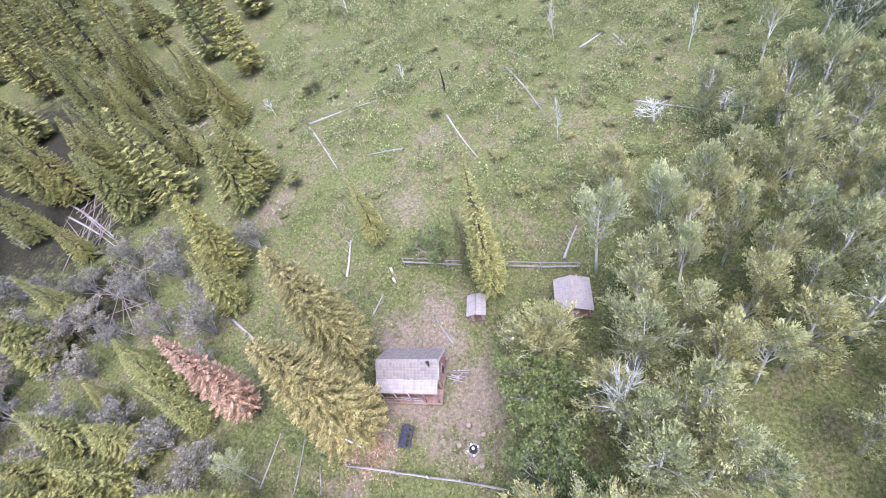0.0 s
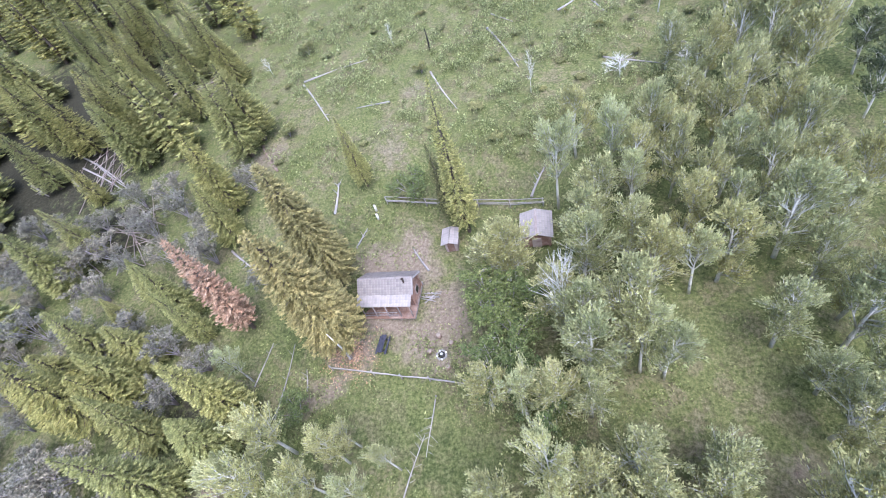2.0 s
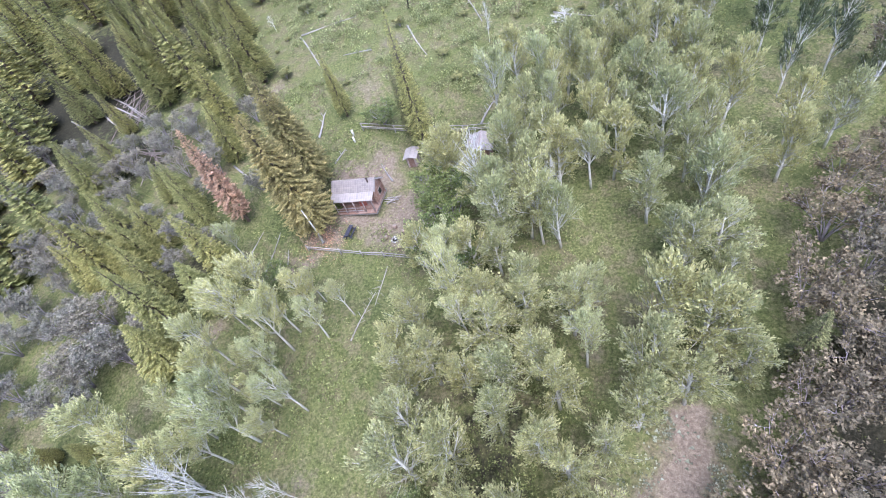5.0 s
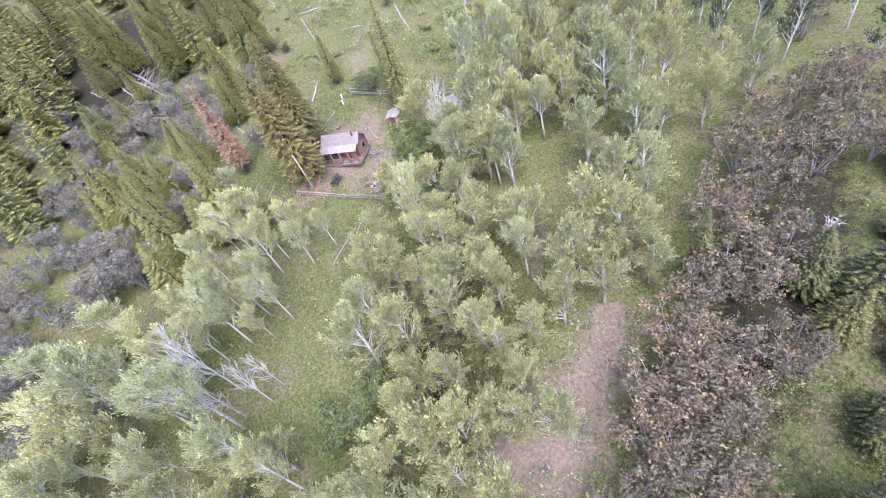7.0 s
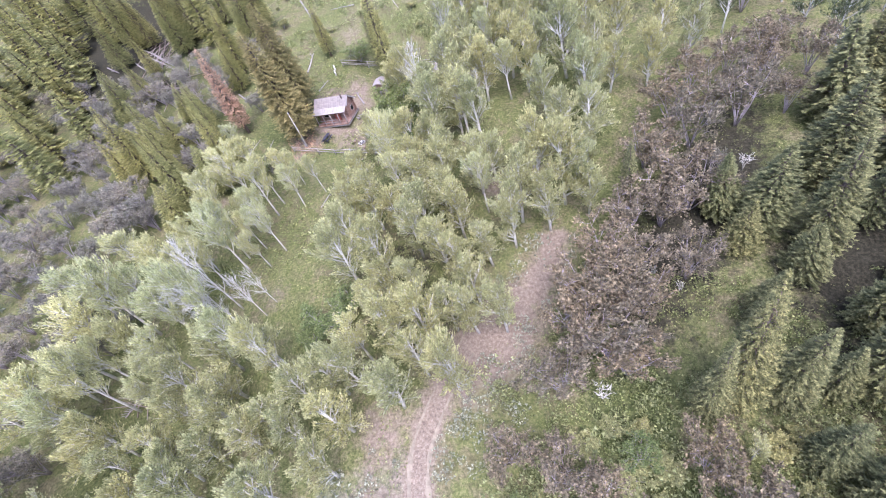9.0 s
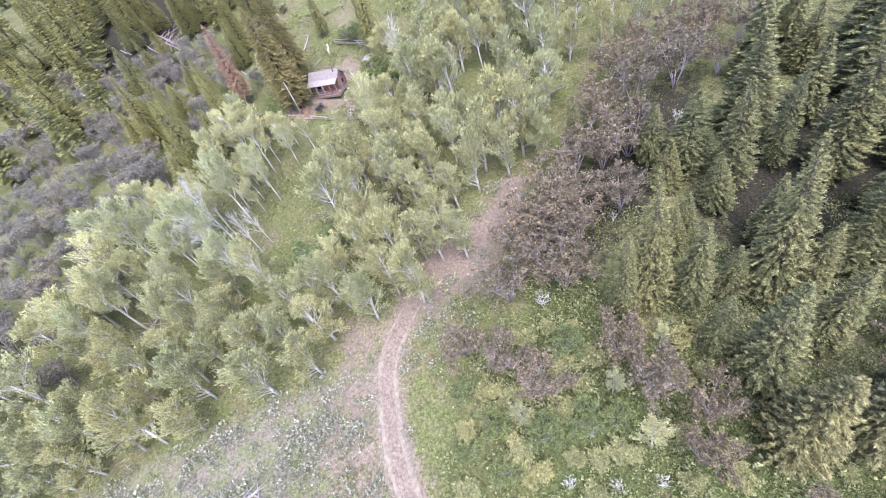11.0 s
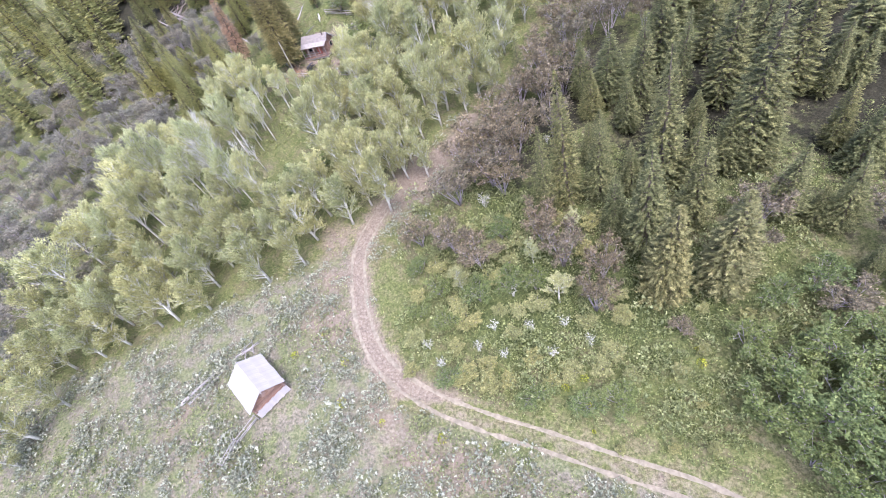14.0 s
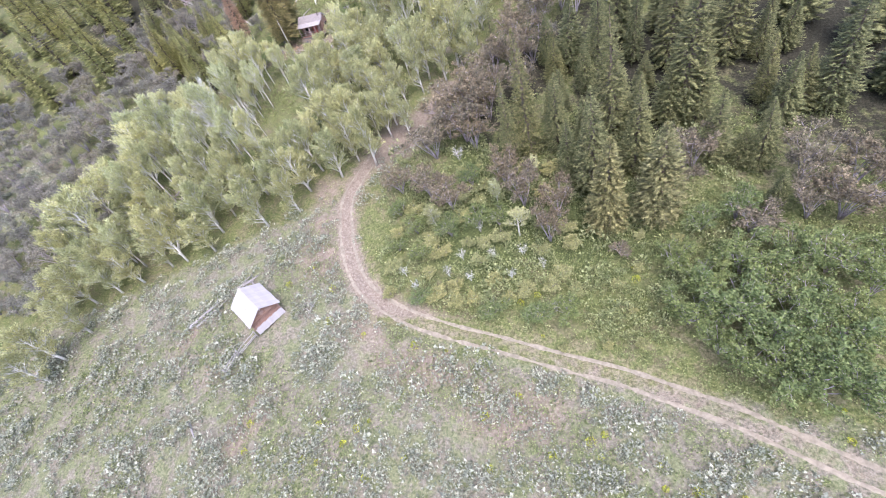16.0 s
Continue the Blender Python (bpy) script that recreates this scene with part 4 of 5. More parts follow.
def grove(x, y):
    return abs(y + 14 - 0.2 * (x - 7)) < 11.5 and -1.0 + 0.18 * max(0, y + 14) < x < 14.5 - 0.28 * max(0, -12 - y) and y > -26


def west_band(x, y):
    return abs(y + 34.0 - 0.55 * (x + 11.0)) < 3.6


fill("aspen", -1, 15, -26, -2, 150, 6.6, 3.9, 2.35, grove)
fill("aspen", -27, 2, -45, -24, 300, 6.4, 3.9, 2.0, west_band)
fill("thin_aspen", -22, -6, -26, 0, 170, 6.0, 3.3, 2.1, lambda x, y: abs(x + 15.5 - 0.28 * (y + 12)) < 4.5)
for row in ((16.9, -39.3), (18.27, -40.87), (21.47, -39.27), (22.79, -37.39), (23.75, -39.85), (25.97, -37.37), (27.83, -39.53), (28.96, -36.86), (24.53, -34.03), (21.21, -29.81), (30.93, -38.43)):
    plant("bare_shrub", *row, 3.4, 2.4)
fill("thin_aspen", 14, 33, -42, -27, 60, 3.6, 2.5, 2.3, lambda x, y: y > -43.0 + 0.05 * x and x > 13 + 0.45 * max(0, y + 40))
fill("light_bush", 14, 34, -42.5, -26, 420, 3.0, 3.9, 1.55, lambda x, y: y > -44.5 + 0.05 * x and x > 12 + 0.45 * max(0, y + 40))
fill("aspen", 15, 33, -41, -26, 60, 3.1, 2.5, 1.6, lambda x, y: x > 13 + 0.45 * max(0, y + 40))
fill("light_bush", 32, 50, -47, -33, 110, 2.2, 2.2, 2.2)
fill("far_fir", -95, -30, 24, 90, 330, 10.5, 3.9, 5.2)
fill("far_fir", -150, -60, -5, 130, 260, 11, 4.2, 7.0)
fill("far_fir", -80, -42, -2, 24, 110, 10, 3.8, 5.0)
fill("pale_shrub", -60, -28, -14, 22, 90, 3.8, 4.2, 3.0)
fill("pale_shrub", -44, -25, -44, -12, 200, 4.0, 4.2, 2.6)
fill("pale_shrub", -84, -42, -30, 4, 260, 4.0, 4.6, 3.3)
fill("pale_shrub", -46, -17, -3, 26, 170, 3.3, 3.4, 2.5, lambda x, y: x < -17.5 - 0.25 * abs(y - 10))
fill("aspen", -24, -3, -32, -20, 110, 6.2, 3.7, 2.3, lambda x, y: y < -21.5 + 0.25 * (x + 14))
fill("thin_aspen", -33, -14, -29, -13, 60, 6.4, 3.8, 2.7)
fill("aspen", 6, 27, 3, 25, 130, 6.6, 3.8, 2.6, lambda x, y: x > 8.5 or y < 13)
fill("aspen", 15, 28, -10, 12, 150, 6.8, 3.8, 2.5, lambda x, y: abs(x - 19.5 - 0.33 * (y + 6)) < 2.6)
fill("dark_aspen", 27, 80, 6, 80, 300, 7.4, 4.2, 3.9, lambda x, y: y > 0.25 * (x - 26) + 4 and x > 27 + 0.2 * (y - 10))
fill("far_aspen", 8, 30, 4, 75, 130, 7.0, 3.9, 4.4, lambda x, y: y > 0.25 * (x - 26) + 2 and (y < 22 or x > 17 + 0.22 * (y - 20)) and y > 8 + 0.5 * max(0, 20 - x))

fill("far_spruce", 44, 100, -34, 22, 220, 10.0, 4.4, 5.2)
fill("grey_shrub", 15, 52, -32, 20, 190, 3.8, 3.7, 3.1, shrub_band)
fill("pale_shrub", 15, 50, -32, 18, 60, 3.2, 2.8, 2.6, shrub_band)
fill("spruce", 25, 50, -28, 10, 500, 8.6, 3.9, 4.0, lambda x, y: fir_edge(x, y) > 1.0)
fill("light_bush", 2, 30, 27, 62, 70, 1.7, 2.2, 2.4)
fill("far_aspen", -22, 30, 62, 100, 70, 7, 3.8, 3.5)
fill("green_bush", 46, 75, -50, -34, 90, 4.2, 4.8, 2.8, lambda x, y: y > -48 - 0.3 * (x - 46) + 4)


# ---- undergrowth that nobody could count ----
def scatter(name, label, category, n, region, mat, leaf, each, height, spread, seed, up=0.6, vary=0.35):
    """Low plants of a few leaves each, as one object."""
    g = np.random.default_rng(seed)
    x0, x1, y0, y1, keep = region
    x, y = g.uniform(x0, x1, n), g.uniform(y0, y1, n)
    ok = g.uniform(0, 1, n) < keep(x, y)
    x, y = x[ok], y[ok]
    size = g.lognormal(-0.1, vary, len(x))
    i = np.repeat(np.arange(len(x)), each)
    k = len(i)
    az, f = g.uniform(0, 6.283, k), np.sqrt(g.uniform(0, 1, k))
    r = f * spread * size[i]
    px, py = x[i] + np.cos(az) * r, y[i] + np.sin(az) * r
    pz = lie(px, py) + height * size[i] * g.uniform(0.15, 0.85, k) * np.sqrt(1.02 - f * f)
    d = unit(np.stack([np.cos(az) * f, np.sin(az) * f, np.full(k, up)], -1) + g.normal(0, 0.35, (k, 3)))
    L = leaf * g.uniform(0.6, 1.3, (k, 1)) * size[i][:, None] ** 0.6
    s = unit(np.cross(d, g.normal(0, 0.5, (k, 3)) + np.array([0, 0, 1.0])))
    me = kites(name, np.stack([px, py, pz], -1), d * L, s * L * 0.35, mat)
    return tagged(new(name, me), label, category, kind="stuff")


def free_of_road(x, y, wide=1.3):
    return (near_line(x, y, road_line[::3]) > wide).astype(float)


def patchy(x, y, s, bias=0.0):
    return np.clip(0.5 + bias + 0.45 * np.sin(x / s + 1.7 * np.sin(y / s * 0.8)) + 0.45 * np.sin(y / s * 1.1 + 1.4 * np.sin(x / s * 0.7)), 0, 1)


def clear_of_houses(x, y):
    ok = ((np.abs(x + 7.6) > 3.0) | (np.abs(y - 12.2) > 2.6)) & (np.hypot(x - 1.6, y + 44.2) > 3.3) & (np.hypot(x - 5.4, y - 17.1) > 2.2)
    return ok.astype(float)


scatter("sagebrush", "low grey-green sagebrush scattered over dry soil", "sagebrush", 11500, (-58, 62, -66, -14, lambda x, y: sage_zone(x, y) ** 2 * free_of_road(x, y) * clear_of_houses(x, y) * (0.08 + 0.92 * patchy(x, y, 1.3, -0.08))), SAGE, 0.2, 52, 0.55, 0.52, 21, 0.6, 0.5)
scatter("meadow_herbs", "leafy green herbs among the sagebrush", "herbs", 40000, (-40, 62, -66, -26, lambda x, y: sage_zone(x, y) * free_of_road(x, y) * clear_of_houses(x, y) * patchy(x, y, 3.3, -0.05)), FORB, 0.13, 9, 0.18, 0.24, 22)
scatter("roadside_sage", "grey-green sagebrush tufts on the bare earth beside the road", "sagebrush", 260, (9, 22, -30, -10, lambda x, y: free_of_road(x, y, 1.2) * np.exp(-((x - 14.5 - 0.75 * (y + 20) * 0.9) / 3.2) ** 2)), SAGE, 0.16, 50, 0.5, 0.5, 33, 0.6, 0.5)
scatter("thicket_bushes", "knee-high light green bushes and saplings inside the road's bend", "bushes", 1500, (14, 50, -46, -22, lambda x, y: (1 - sage_zone(x, y)) * free_of_road(x, y, 1.8) * (0.15 + 0.85 * patchy(x, y, 1.9, 0.0))), MEADOW, 0.17, 80, 1.0, 0.5, 31, 0.9, 0.5)
scatter("thicket_herbs", "bright green herbs and saplings beside the road", "herbs", 12000, (18, 62, -52, -14, lambda x, y: (1 - sage_zone(x, y)) * free_of_road(x, y, 1.6) * patchy(x, y, 2.4, 0.1)), FORB, 0.15, 12, 0.4, 0.3, 23)
scatter("meadow_bushes", "low pale green willow bushes in the upper meadow", "bushes", 4600, (-30, 32, 26, 75, lambda x, y: patchy(x, y, 2.2, 0.0) * np.clip((y - 27) / 16 + (x + 10) / 26, 0.12, 1)), MEADOW, 0.16, 64, 1.0, 0.5, 24, 0.6, 0.5)
scatter("meadow_saplings", "sparse young saplings standing in the meadow", "saplings", 2200, (-18, 32, 24, 90, lambda x, y: patchy(x, y, 4.0, -0.1) * np.clip((y - 24) / 20 + x / 26, 0.1, 1)), MEADOW, 0.2, 26, 1.7, 0.28, 27, 1.4)
scatter("camp_weeds", "leafy weeds in the camp clearing", "weeds", 5200, (-22, 14, -22, 30, lambda x, y: clear_of_houses(x, y) * patchy(x, y, 2.6, -0.1)), FORB, 0.16, 18, 0.3, 0.4, 28)
scatter("bark_chips", "reddish bark chips and needles littering the bare ground", "bark chips", 900, (-13.5, -8.5, 4.5, 10.0, lambda x, y: np.exp(-((x + 11.0) / 1.6) ** 2 - ((y - 7.2) / 1.9) ** 2)), RED_FIR, 0.12, 8, 0.02, 0.35, 29, 0.15)
scatter("grass", "long meadow grass in tufts", "grass", 30000, (-45, 45, -45, 70, lambda x, y: (1 - sage_zone(x, y)) * free_of_road(x, y) * clear_of_houses(x, y) * patchy(x, y, 4.0)), GRASS, 0.16, 4, 0.03, 0.2, 25, 0.3)
scatter("yellow_flowers", "yellow flowering low bushes", "flowering bushes", 60, (0, 55, -62, -38, lambda x, y: free_of_road(x, y)), YELLOW, 0.12, 90, 0.4, 0.3, 26)


# ---- road ruts ----
def rut(side):
    line = road_line[(road_line[:, 1] < -20)]
    d = np.gradient(line, axis=0)
    n = unit(np.stack([-d[:, 1], d[:, 0]], -1))
    g = np.random.default_rng(3 + side)
    mid = line + n * 0.72 * side
    V, Fc = [], []
    for k, (p, q) in enumerate(zip(mid, n)):
        w = (0.17 + 0.04 * math.sin(k * 0.7 + side) + g.uniform(-0.06, 0.06)) * min(1.0, 0.35 + max(0.0, -24.0 - p[1]) / 9.0)
        for f in (-1, -0.5, 0.5, 1):
            u = p + q * f * w
            V.append((u[0], u[1], float(lie(*u)) + (0.018 if abs(f) == 1 else 0.03)))
        if k:
            b = 4 * (k - 1)
            Fc += [(b + j, b + j + 1, b + j + 5, b + j + 4) for j in range(3)]
    me = bpy.data.meshes.new("wheel_rut")
    me.from_pydata(V, [], Fc)
    me.polygons.foreach_set("use_smooth", np.ones(len(Fc), bool))
    return me


road = thing("road", Matrix(), "two-track dirt road with pale sandy wheel ruts", "road", kind="structure")
for s in (-1, 1):
    part("wheel_rut", rut(s), RUT, road)


# ---- buildings ----
def log_between(parent, name, a, b, r0, r1, mat, label="", sides=7):
    a, b = Vector(a), Vector(b)
    mid = (a + b) / 2 + Vector((0.02, 0.015, 0.01))
    return part(name, tube_mesh(name, [[(tuple(a), r0), (tuple(mid), (r0 + r1) / 2), (tuple(b), r1)]], mat, sides), None, parent, label)


def slope(name, x0, x1, y0, z0, y1, z1, mat, parent, rows=9, thick=0.045, label="", seed=0, piece="shake"):
    """A roof slope from (y0, z0) at the top down to (y1, z1): a deck with overlapping courses of boards on it, each a piece of its own."""
    g = np.random.default_rng(seed)
    run = Vector((0, y1 - y0, z1 - z0))
    an = math.atan2(run.z, run.y) if y1 > y0 else math.atan2(-run.z, -run.y)
    tilt = Matrix.Rotation(an, 4, "X")
    up = tilt @ Vector((0, 0, 1))
    mid = Vector(((x0 + x1) / 2, (y0 + y1) / 2, (z0 + z1) / 2))
    deck = part(name, box(bmesh.new(), *mid, x1 - x0, run.length, 0.04, tilt), mat, parent, label)
    cols = max(6, int((x1 - x0) / 0.26))
    w, L = (x1 - x0) / cols, run.length / rows
    shapes = []
    for k in range(3):
        me = bpy.data.meshes.new(piece)
        bm = box(bmesh.new(), 0, 0, 0, w * (0.985, 0.95, 0.995)[k], L * (1.14, 1.2, 1.1)[k], thick)
        bm.to_mesh(me)
        bm.free()
        me.materials.append(mat)
        shapes.append(me)
    low = -1 if y1 < y0 else 1
    for j in range(rows):
        for c in range(cols):
            p = Vector((x0 + (c + 0.5) * w, y0, z0)) + run * ((j + 0.5) / rows) + up * (0.02 + thick * 0.36 + g.uniform(0, thick * 0.3))
            o = part(piece, shapes[int(g.integers(3))], None, deck)
            o.matrix_basis = Matrix.Translation(p) @ tilt @ Matrix.Rotation(radians(1.6) * -low, 4, "X") @ Matrix.Rotation(g.normal(0, 0.012), 4, "Z")
    return deck


def log_wall(parent, name, a, b, h, mat, gable=0.0, d=0.2):
    """A wall of stacked logs from a to b; with gable, the upper logs shorten to a peak."""
    first = None
    a, b = Vector((*a, 0)), Vector((*b, 0))
    n = int((h + gable) / d)
    for k in range(n):
        z = d * (k + 0.5) + 0.1
        cut = 0.0 if z < h else min(0.46, 0.5 * (z - h) / max(gable, 0.01))
        p, q = a.lerp(b, cut), b.lerp(a, cut)
        ends = 0.14 if not cut else 0
        dirn = (q - p).normalized()
        holder = first or parent
        o = log_between(holder, "log" if first else name, p - dirn * ends + Vector((0, 0, z)), q + dirn * ends + Vector((0, 0, z)), d * 0.54, d * 0.5, mat)
        first = first or o
    return first


def cabin():
    ob = thing("log_cabin", on(-7.41, 12.16, 0.0, -6.5) @ Matrix.Diagonal((1.02, 1.0, 0.9, 1)), "small brown log cabin with weathered shake roof and covered porch", "cabin")
    bm = bmesh.new()
    box(bm, 0, -0.2, 0.12, 4.5, 3.7, 0.35)
    part("foundation", bm, STONE, ob)
    log_wall(ob, "wall", (-2.15, 1.25), (2.15, 1.25), 2.1, LOG_WOOD)
    log_wall(ob, "wall", (-2.15, -0.85), (2.15, -0.85), 2.3, LOG_WOOD)
    log_wall(ob, "wall", (-2.15, -0.85), (-2.15, 1.25), 2.2, LOG_WOOD, 1.1)
    log_wall(ob, "wall", (2.15, -0.85), (2.15, 1.25), 2.2, LOG_WOOD, 1.1)
    slope("roof", -2.42, 2.42, 0.06, 3.38, 1.6, 2.05, SHAKE, ob, 7, seed=1)
    slope("roof", -2.42, 2.42, -0.06, 3.38, -1.08, 2.46, SHAKE, ob, 6, seed=2)
    slope("porch_roof", -2.44, 2.34, -1.0, 2.5, -1.98, 2.02, PALE_SHAKE, ob, 4, 0.04, "paler low-pitched porch roof", 3)
    bm = bmesh.new()
    box(bm, 0, 0, 3.43, 4.86, 0.22, 0.05)
    part("ridge_cap", bm, SHAKE, ob)
    # Deck and planks take dark log brown: porch shadow put into their colour.
    deck = part("porch_deck", box(bmesh.new(), 0, -1.52, 0.26, 4.55, 1.3, 0.06), LOG_WOOD, ob)
    for k in range(9):
        part("plank", box(bmesh.new(), 0, -0.96 - 0.142 * k, 0.31, 4.6, 0.13, 0.035), LOG_WOOD, deck)
    for x in (-2.15, -1.1, 0.0, 1.1, 2.12):
        log_between(ob, "post", (x, -2.0, 0.2), (x, -1.9, 2.02), 0.06, 0.055, BOARD)
    for z in (0.62, 1.02):
        log_between(ob, "railing", (-2.15, -2.0, z), (0.9, -2.0, z), 0.04, 0.035, SILVER)
    log_between(ob, "porch_beam", (-2.4, -1.9, 1.96), (2.4, -1.9, 1.96), 0.07, 0.06, LOG_WOOD)
    door = part("door", box(bmesh.new(), 0.5, -0.99, 1.2, 0.85, 0.06, 1.8), RED_PAINT, ob, "faded red plank door")
    part("door_handle", box(bmesh.new(), 0.82, -1.04, 1.2, 0.04, 0.05, 0.12), STOVEPIPE, door)
    for x, y, sx, sy in ((-1.1, -0.98, 0.75, 0.07), (2.28, 0.2, 0.07, 0.7)):
        w = part("window", box(bmesh.new(), x, y, 1.35, sx, sy, 0.75), BOARD, ob)
        part("pane", box(bmesh.new(), x + (0.02 if sx < 0.1 else 0), y - (0.02 if sy < 0.1 else 0), 1.35, max(0.06, sx - 0.14), max(0.06, sy - 0.14), 0.6), DARK_GLASS, w)
    for y0, z0, y1, z1 in ((0, 3.36, 1.6, 2.02), (0, 3.36, -1.05, 2.44)):
        bm = bmesh.new()
        box(bm, 2.44, (y0 + y1) / 2, (z0 + z1) / 2 - 0.03, 0.05, math.hypot(y1 - y0, z1 - z0), 0.14, Matrix.Rotation(math.atan2(z1 - z0, y1 - y0), 4, "X"))
        part("barge_board", bm, PALE_ROOF, ob)
    pipe = part("stovepipe", tube_mesh("stovepipe", [[((1.75, -0.3, 2.9), 0.08), ((1.75, -0.3, 3.75), 0.08)]], STOVEPIPE, 10), None, ob)
    part("pipe_cap", tube_mesh("pipe_cap", [[((1.75, -0.3, 3.75), 0.13), ((1.75, -0.3, 3.83), 0.03)]], STOVEPIPE, 10), None, pipe)
    return ob


cabin()


def shed():
    ob = thing("log_shed", on(5.62, 17.4, 0.0, -5.0) @ Matrix.Diagonal((1.0, 1.0, 0.65, 1)), "small log shed with a grey gabled shake roof", "shed")
    for a, b, gb in (((-1.1, -1.25), (1.1, -1.25), 0.7), ((-1.1, 1.25), (1.1, 1.25), 0.7), ((-1.1, -1.25), (-1.1, 1.25), 0), ((1.1, -1.25), (1.1, 1.25), 0)):
        log_wall(ob, "wall", a, b, 2.0, LOG_WOOD, gb)
    for sgn in (1, -1):
        s = slope("roof", -1.6, 1.6, 0.03, 2.85, 1.4, 2.15, PALE_SHAKE, ob, 6, seed=7 + sgn)
        s.matrix_basis = Matrix.Rotation(radians(90 * sgn), 4, "Z")
    part("ridge_cap", box(bmesh.new(), 0, 0, 2.91, 0.2, 3.2, 0.04), BOARD, ob)
    part("door", box(bmesh.new(), 0, -1.38, 0.95, 0.8, 0.06, 1.7), BOARD, ob)
    return ob


def outhouse():
    ob = thing("outhouse", on(-2.22, 17.47, 0.0, -3.0) @ Matrix.Diagonal((0.92, 1.05, 0.68, 1)), "narrow wooden outhouse with a weathered grey roof", "outhouse")
    for y in (-0.6, 0.6):
        part("wall", box(bmesh.new(), 0, y, 1.0, 1.2, 0.05, 2.0), BOARD, ob)
    for x in (-0.6, 0.6):
        part("wall", box(bmesh.new(), x, 0, 1.0, 0.05, 1.15, 2.0), BOARD, ob)
    part("door", box(bmesh.new(), 0, -0.64, 0.95, 0.7, 0.04, 1.75), LOG_WOOD, ob, "dark brown plank door")
    for sgn in (1, -1):
        s = slope("roof", -1.0, 1.0, 0.02, 2.35, 0.85, 2.0, PALE_SHAKE, ob, 4, 0.04, seed=17 + sgn)
        s.matrix_basis = Matrix.Rotation(radians(90 * sgn), 4, "Z")
    return ob


def hut():
    # the ridge runs from north-west to south-east
    ob = thing("old_hut", on(1.3, -43.59, 0.0, -35.2), "old log hut with a wide bleached pale board roof", "hut")
    for a, b, gb in (((-1.8, -1.55), (1.8, -1.55), 0), ((-1.8, 1.55), (1.8, 1.55), 0), ((-1.8, -1.55), (-1.8, 1.55), 0.9), ((1.8, -1.55), (1.8, 1.55), 0.9)):
        log_wall(ob, "wall", a, b, 1.7, LOG_WOOD, gb)
    slope("roof", -2.4, 2.38, 0.03, 2.98, 1.85, 1.8, PALE_ROOF, ob, 2, 0.016, seed=21, piece="roof_board")
    slope("roof", -2.4, 2.38, -0.03, 2.98, -1.85, 1.8, PALE_ROOF, ob, 2, 0.016, seed=22, piece="roof_board")
    wall = part("board_wall", box(bmesh.new(), 1.93, 0, 0.4, 0.03, 3.2, 0.8, Matrix.Rotation(radians(-6), 4, "Y")), PALE_ROOF, ob, "bleached upright boards")
    for k in range(14):
        part("board", box(bmesh.new(), 1.96 + 0.006 * (k % 3), -1.56 + 0.24 * k, 0.43, 0.03, 0.225, 0.85 + 0.08 * math.sin(k * 2.1), Matrix.Rotation(radians(-6), 4, "Y")), PALE_ROOF, wall)
    part("ridge_pole", tube_mesh("ridge_pole", [[((-2.5, 0, 2.9), 0.07), ((2.5, 0, 2.9), 0.07)]], SILVER, 7), None, ob)
    return ob


shed(), outhouse(), hut()


# ---- fences, logs and camp things ----
def rail_fence(points, rails, label, h=0.95):
    x0, y0 = points[0]
    ob = thing("rail_fence", on(x0, y0), label, "fence")
    inv = ob.matrix_world.inverted()
    g = np.random.default_rng(int(abs(x0) * 10))
    for (a, b), (c, d) in zip(points[:-1], points[1:]):
        n = max(1, round(math.hypot(c - a, d - b) / 2.6))
        for k in range(n):
            p, q = (a + (c - a) * k / n, b + (d - b) * k / n), (a + (c - a) * (k + 1) / n, b + (d - b) * (k + 1) / n)
            log_between(ob, "post", inv @ Vector((*p, float(lie(*p)) - 0.2)), inv @ Vector((*p, float(lie(*p)) + h + g.uniform(0, 0.15))), 0.07, 0.06, SILVER)
            for r in range(rails):
                z = h * (0.35 + 0.6 * r / max(1, rails - 1)) if rails > 1 else h * 0.9
                s = 0.08 * (-1) ** r
                log_between(ob, "rail", inv @ Vector((p[0], p[1] + s, float(lie(*p)) + z + g.normal(0, 0.03))), inv @ Vector((q[0] + 0.15, q[1] + s, float(lie(*q)) + z + g.normal(0, 0.03))), 0.045, 0.035, SILVER)
    p = points[-1]
    log_between(ob, "post", inv @ Vector((*p, float(lie(*p)) - 0.2)), inv @ Vector((*p, float(lie(*p)) + h + 0.1)), 0.07, 0.06, SILVER)
    return ob


rail_fence([(-8.37, 21.87), (-4.54, 21.64), (0.5, 21.3), (6.56, 20.24)], 3, "silvered wooden rail fence behind the cabin")
rail_fence([(-12.18, 5.88), (-8.71, 5.41), (-4.14, 4.79), (-0.94, 4.14), (1.17, 3.63)], 2, "silvered wooden rail fence along the camp edge", 0.8)
rail_fence([(1.45, -46.1), (0.08, -48.08), (-0.64, -50.06)], 3, "short grey pole fence beside the hut", 0.9)


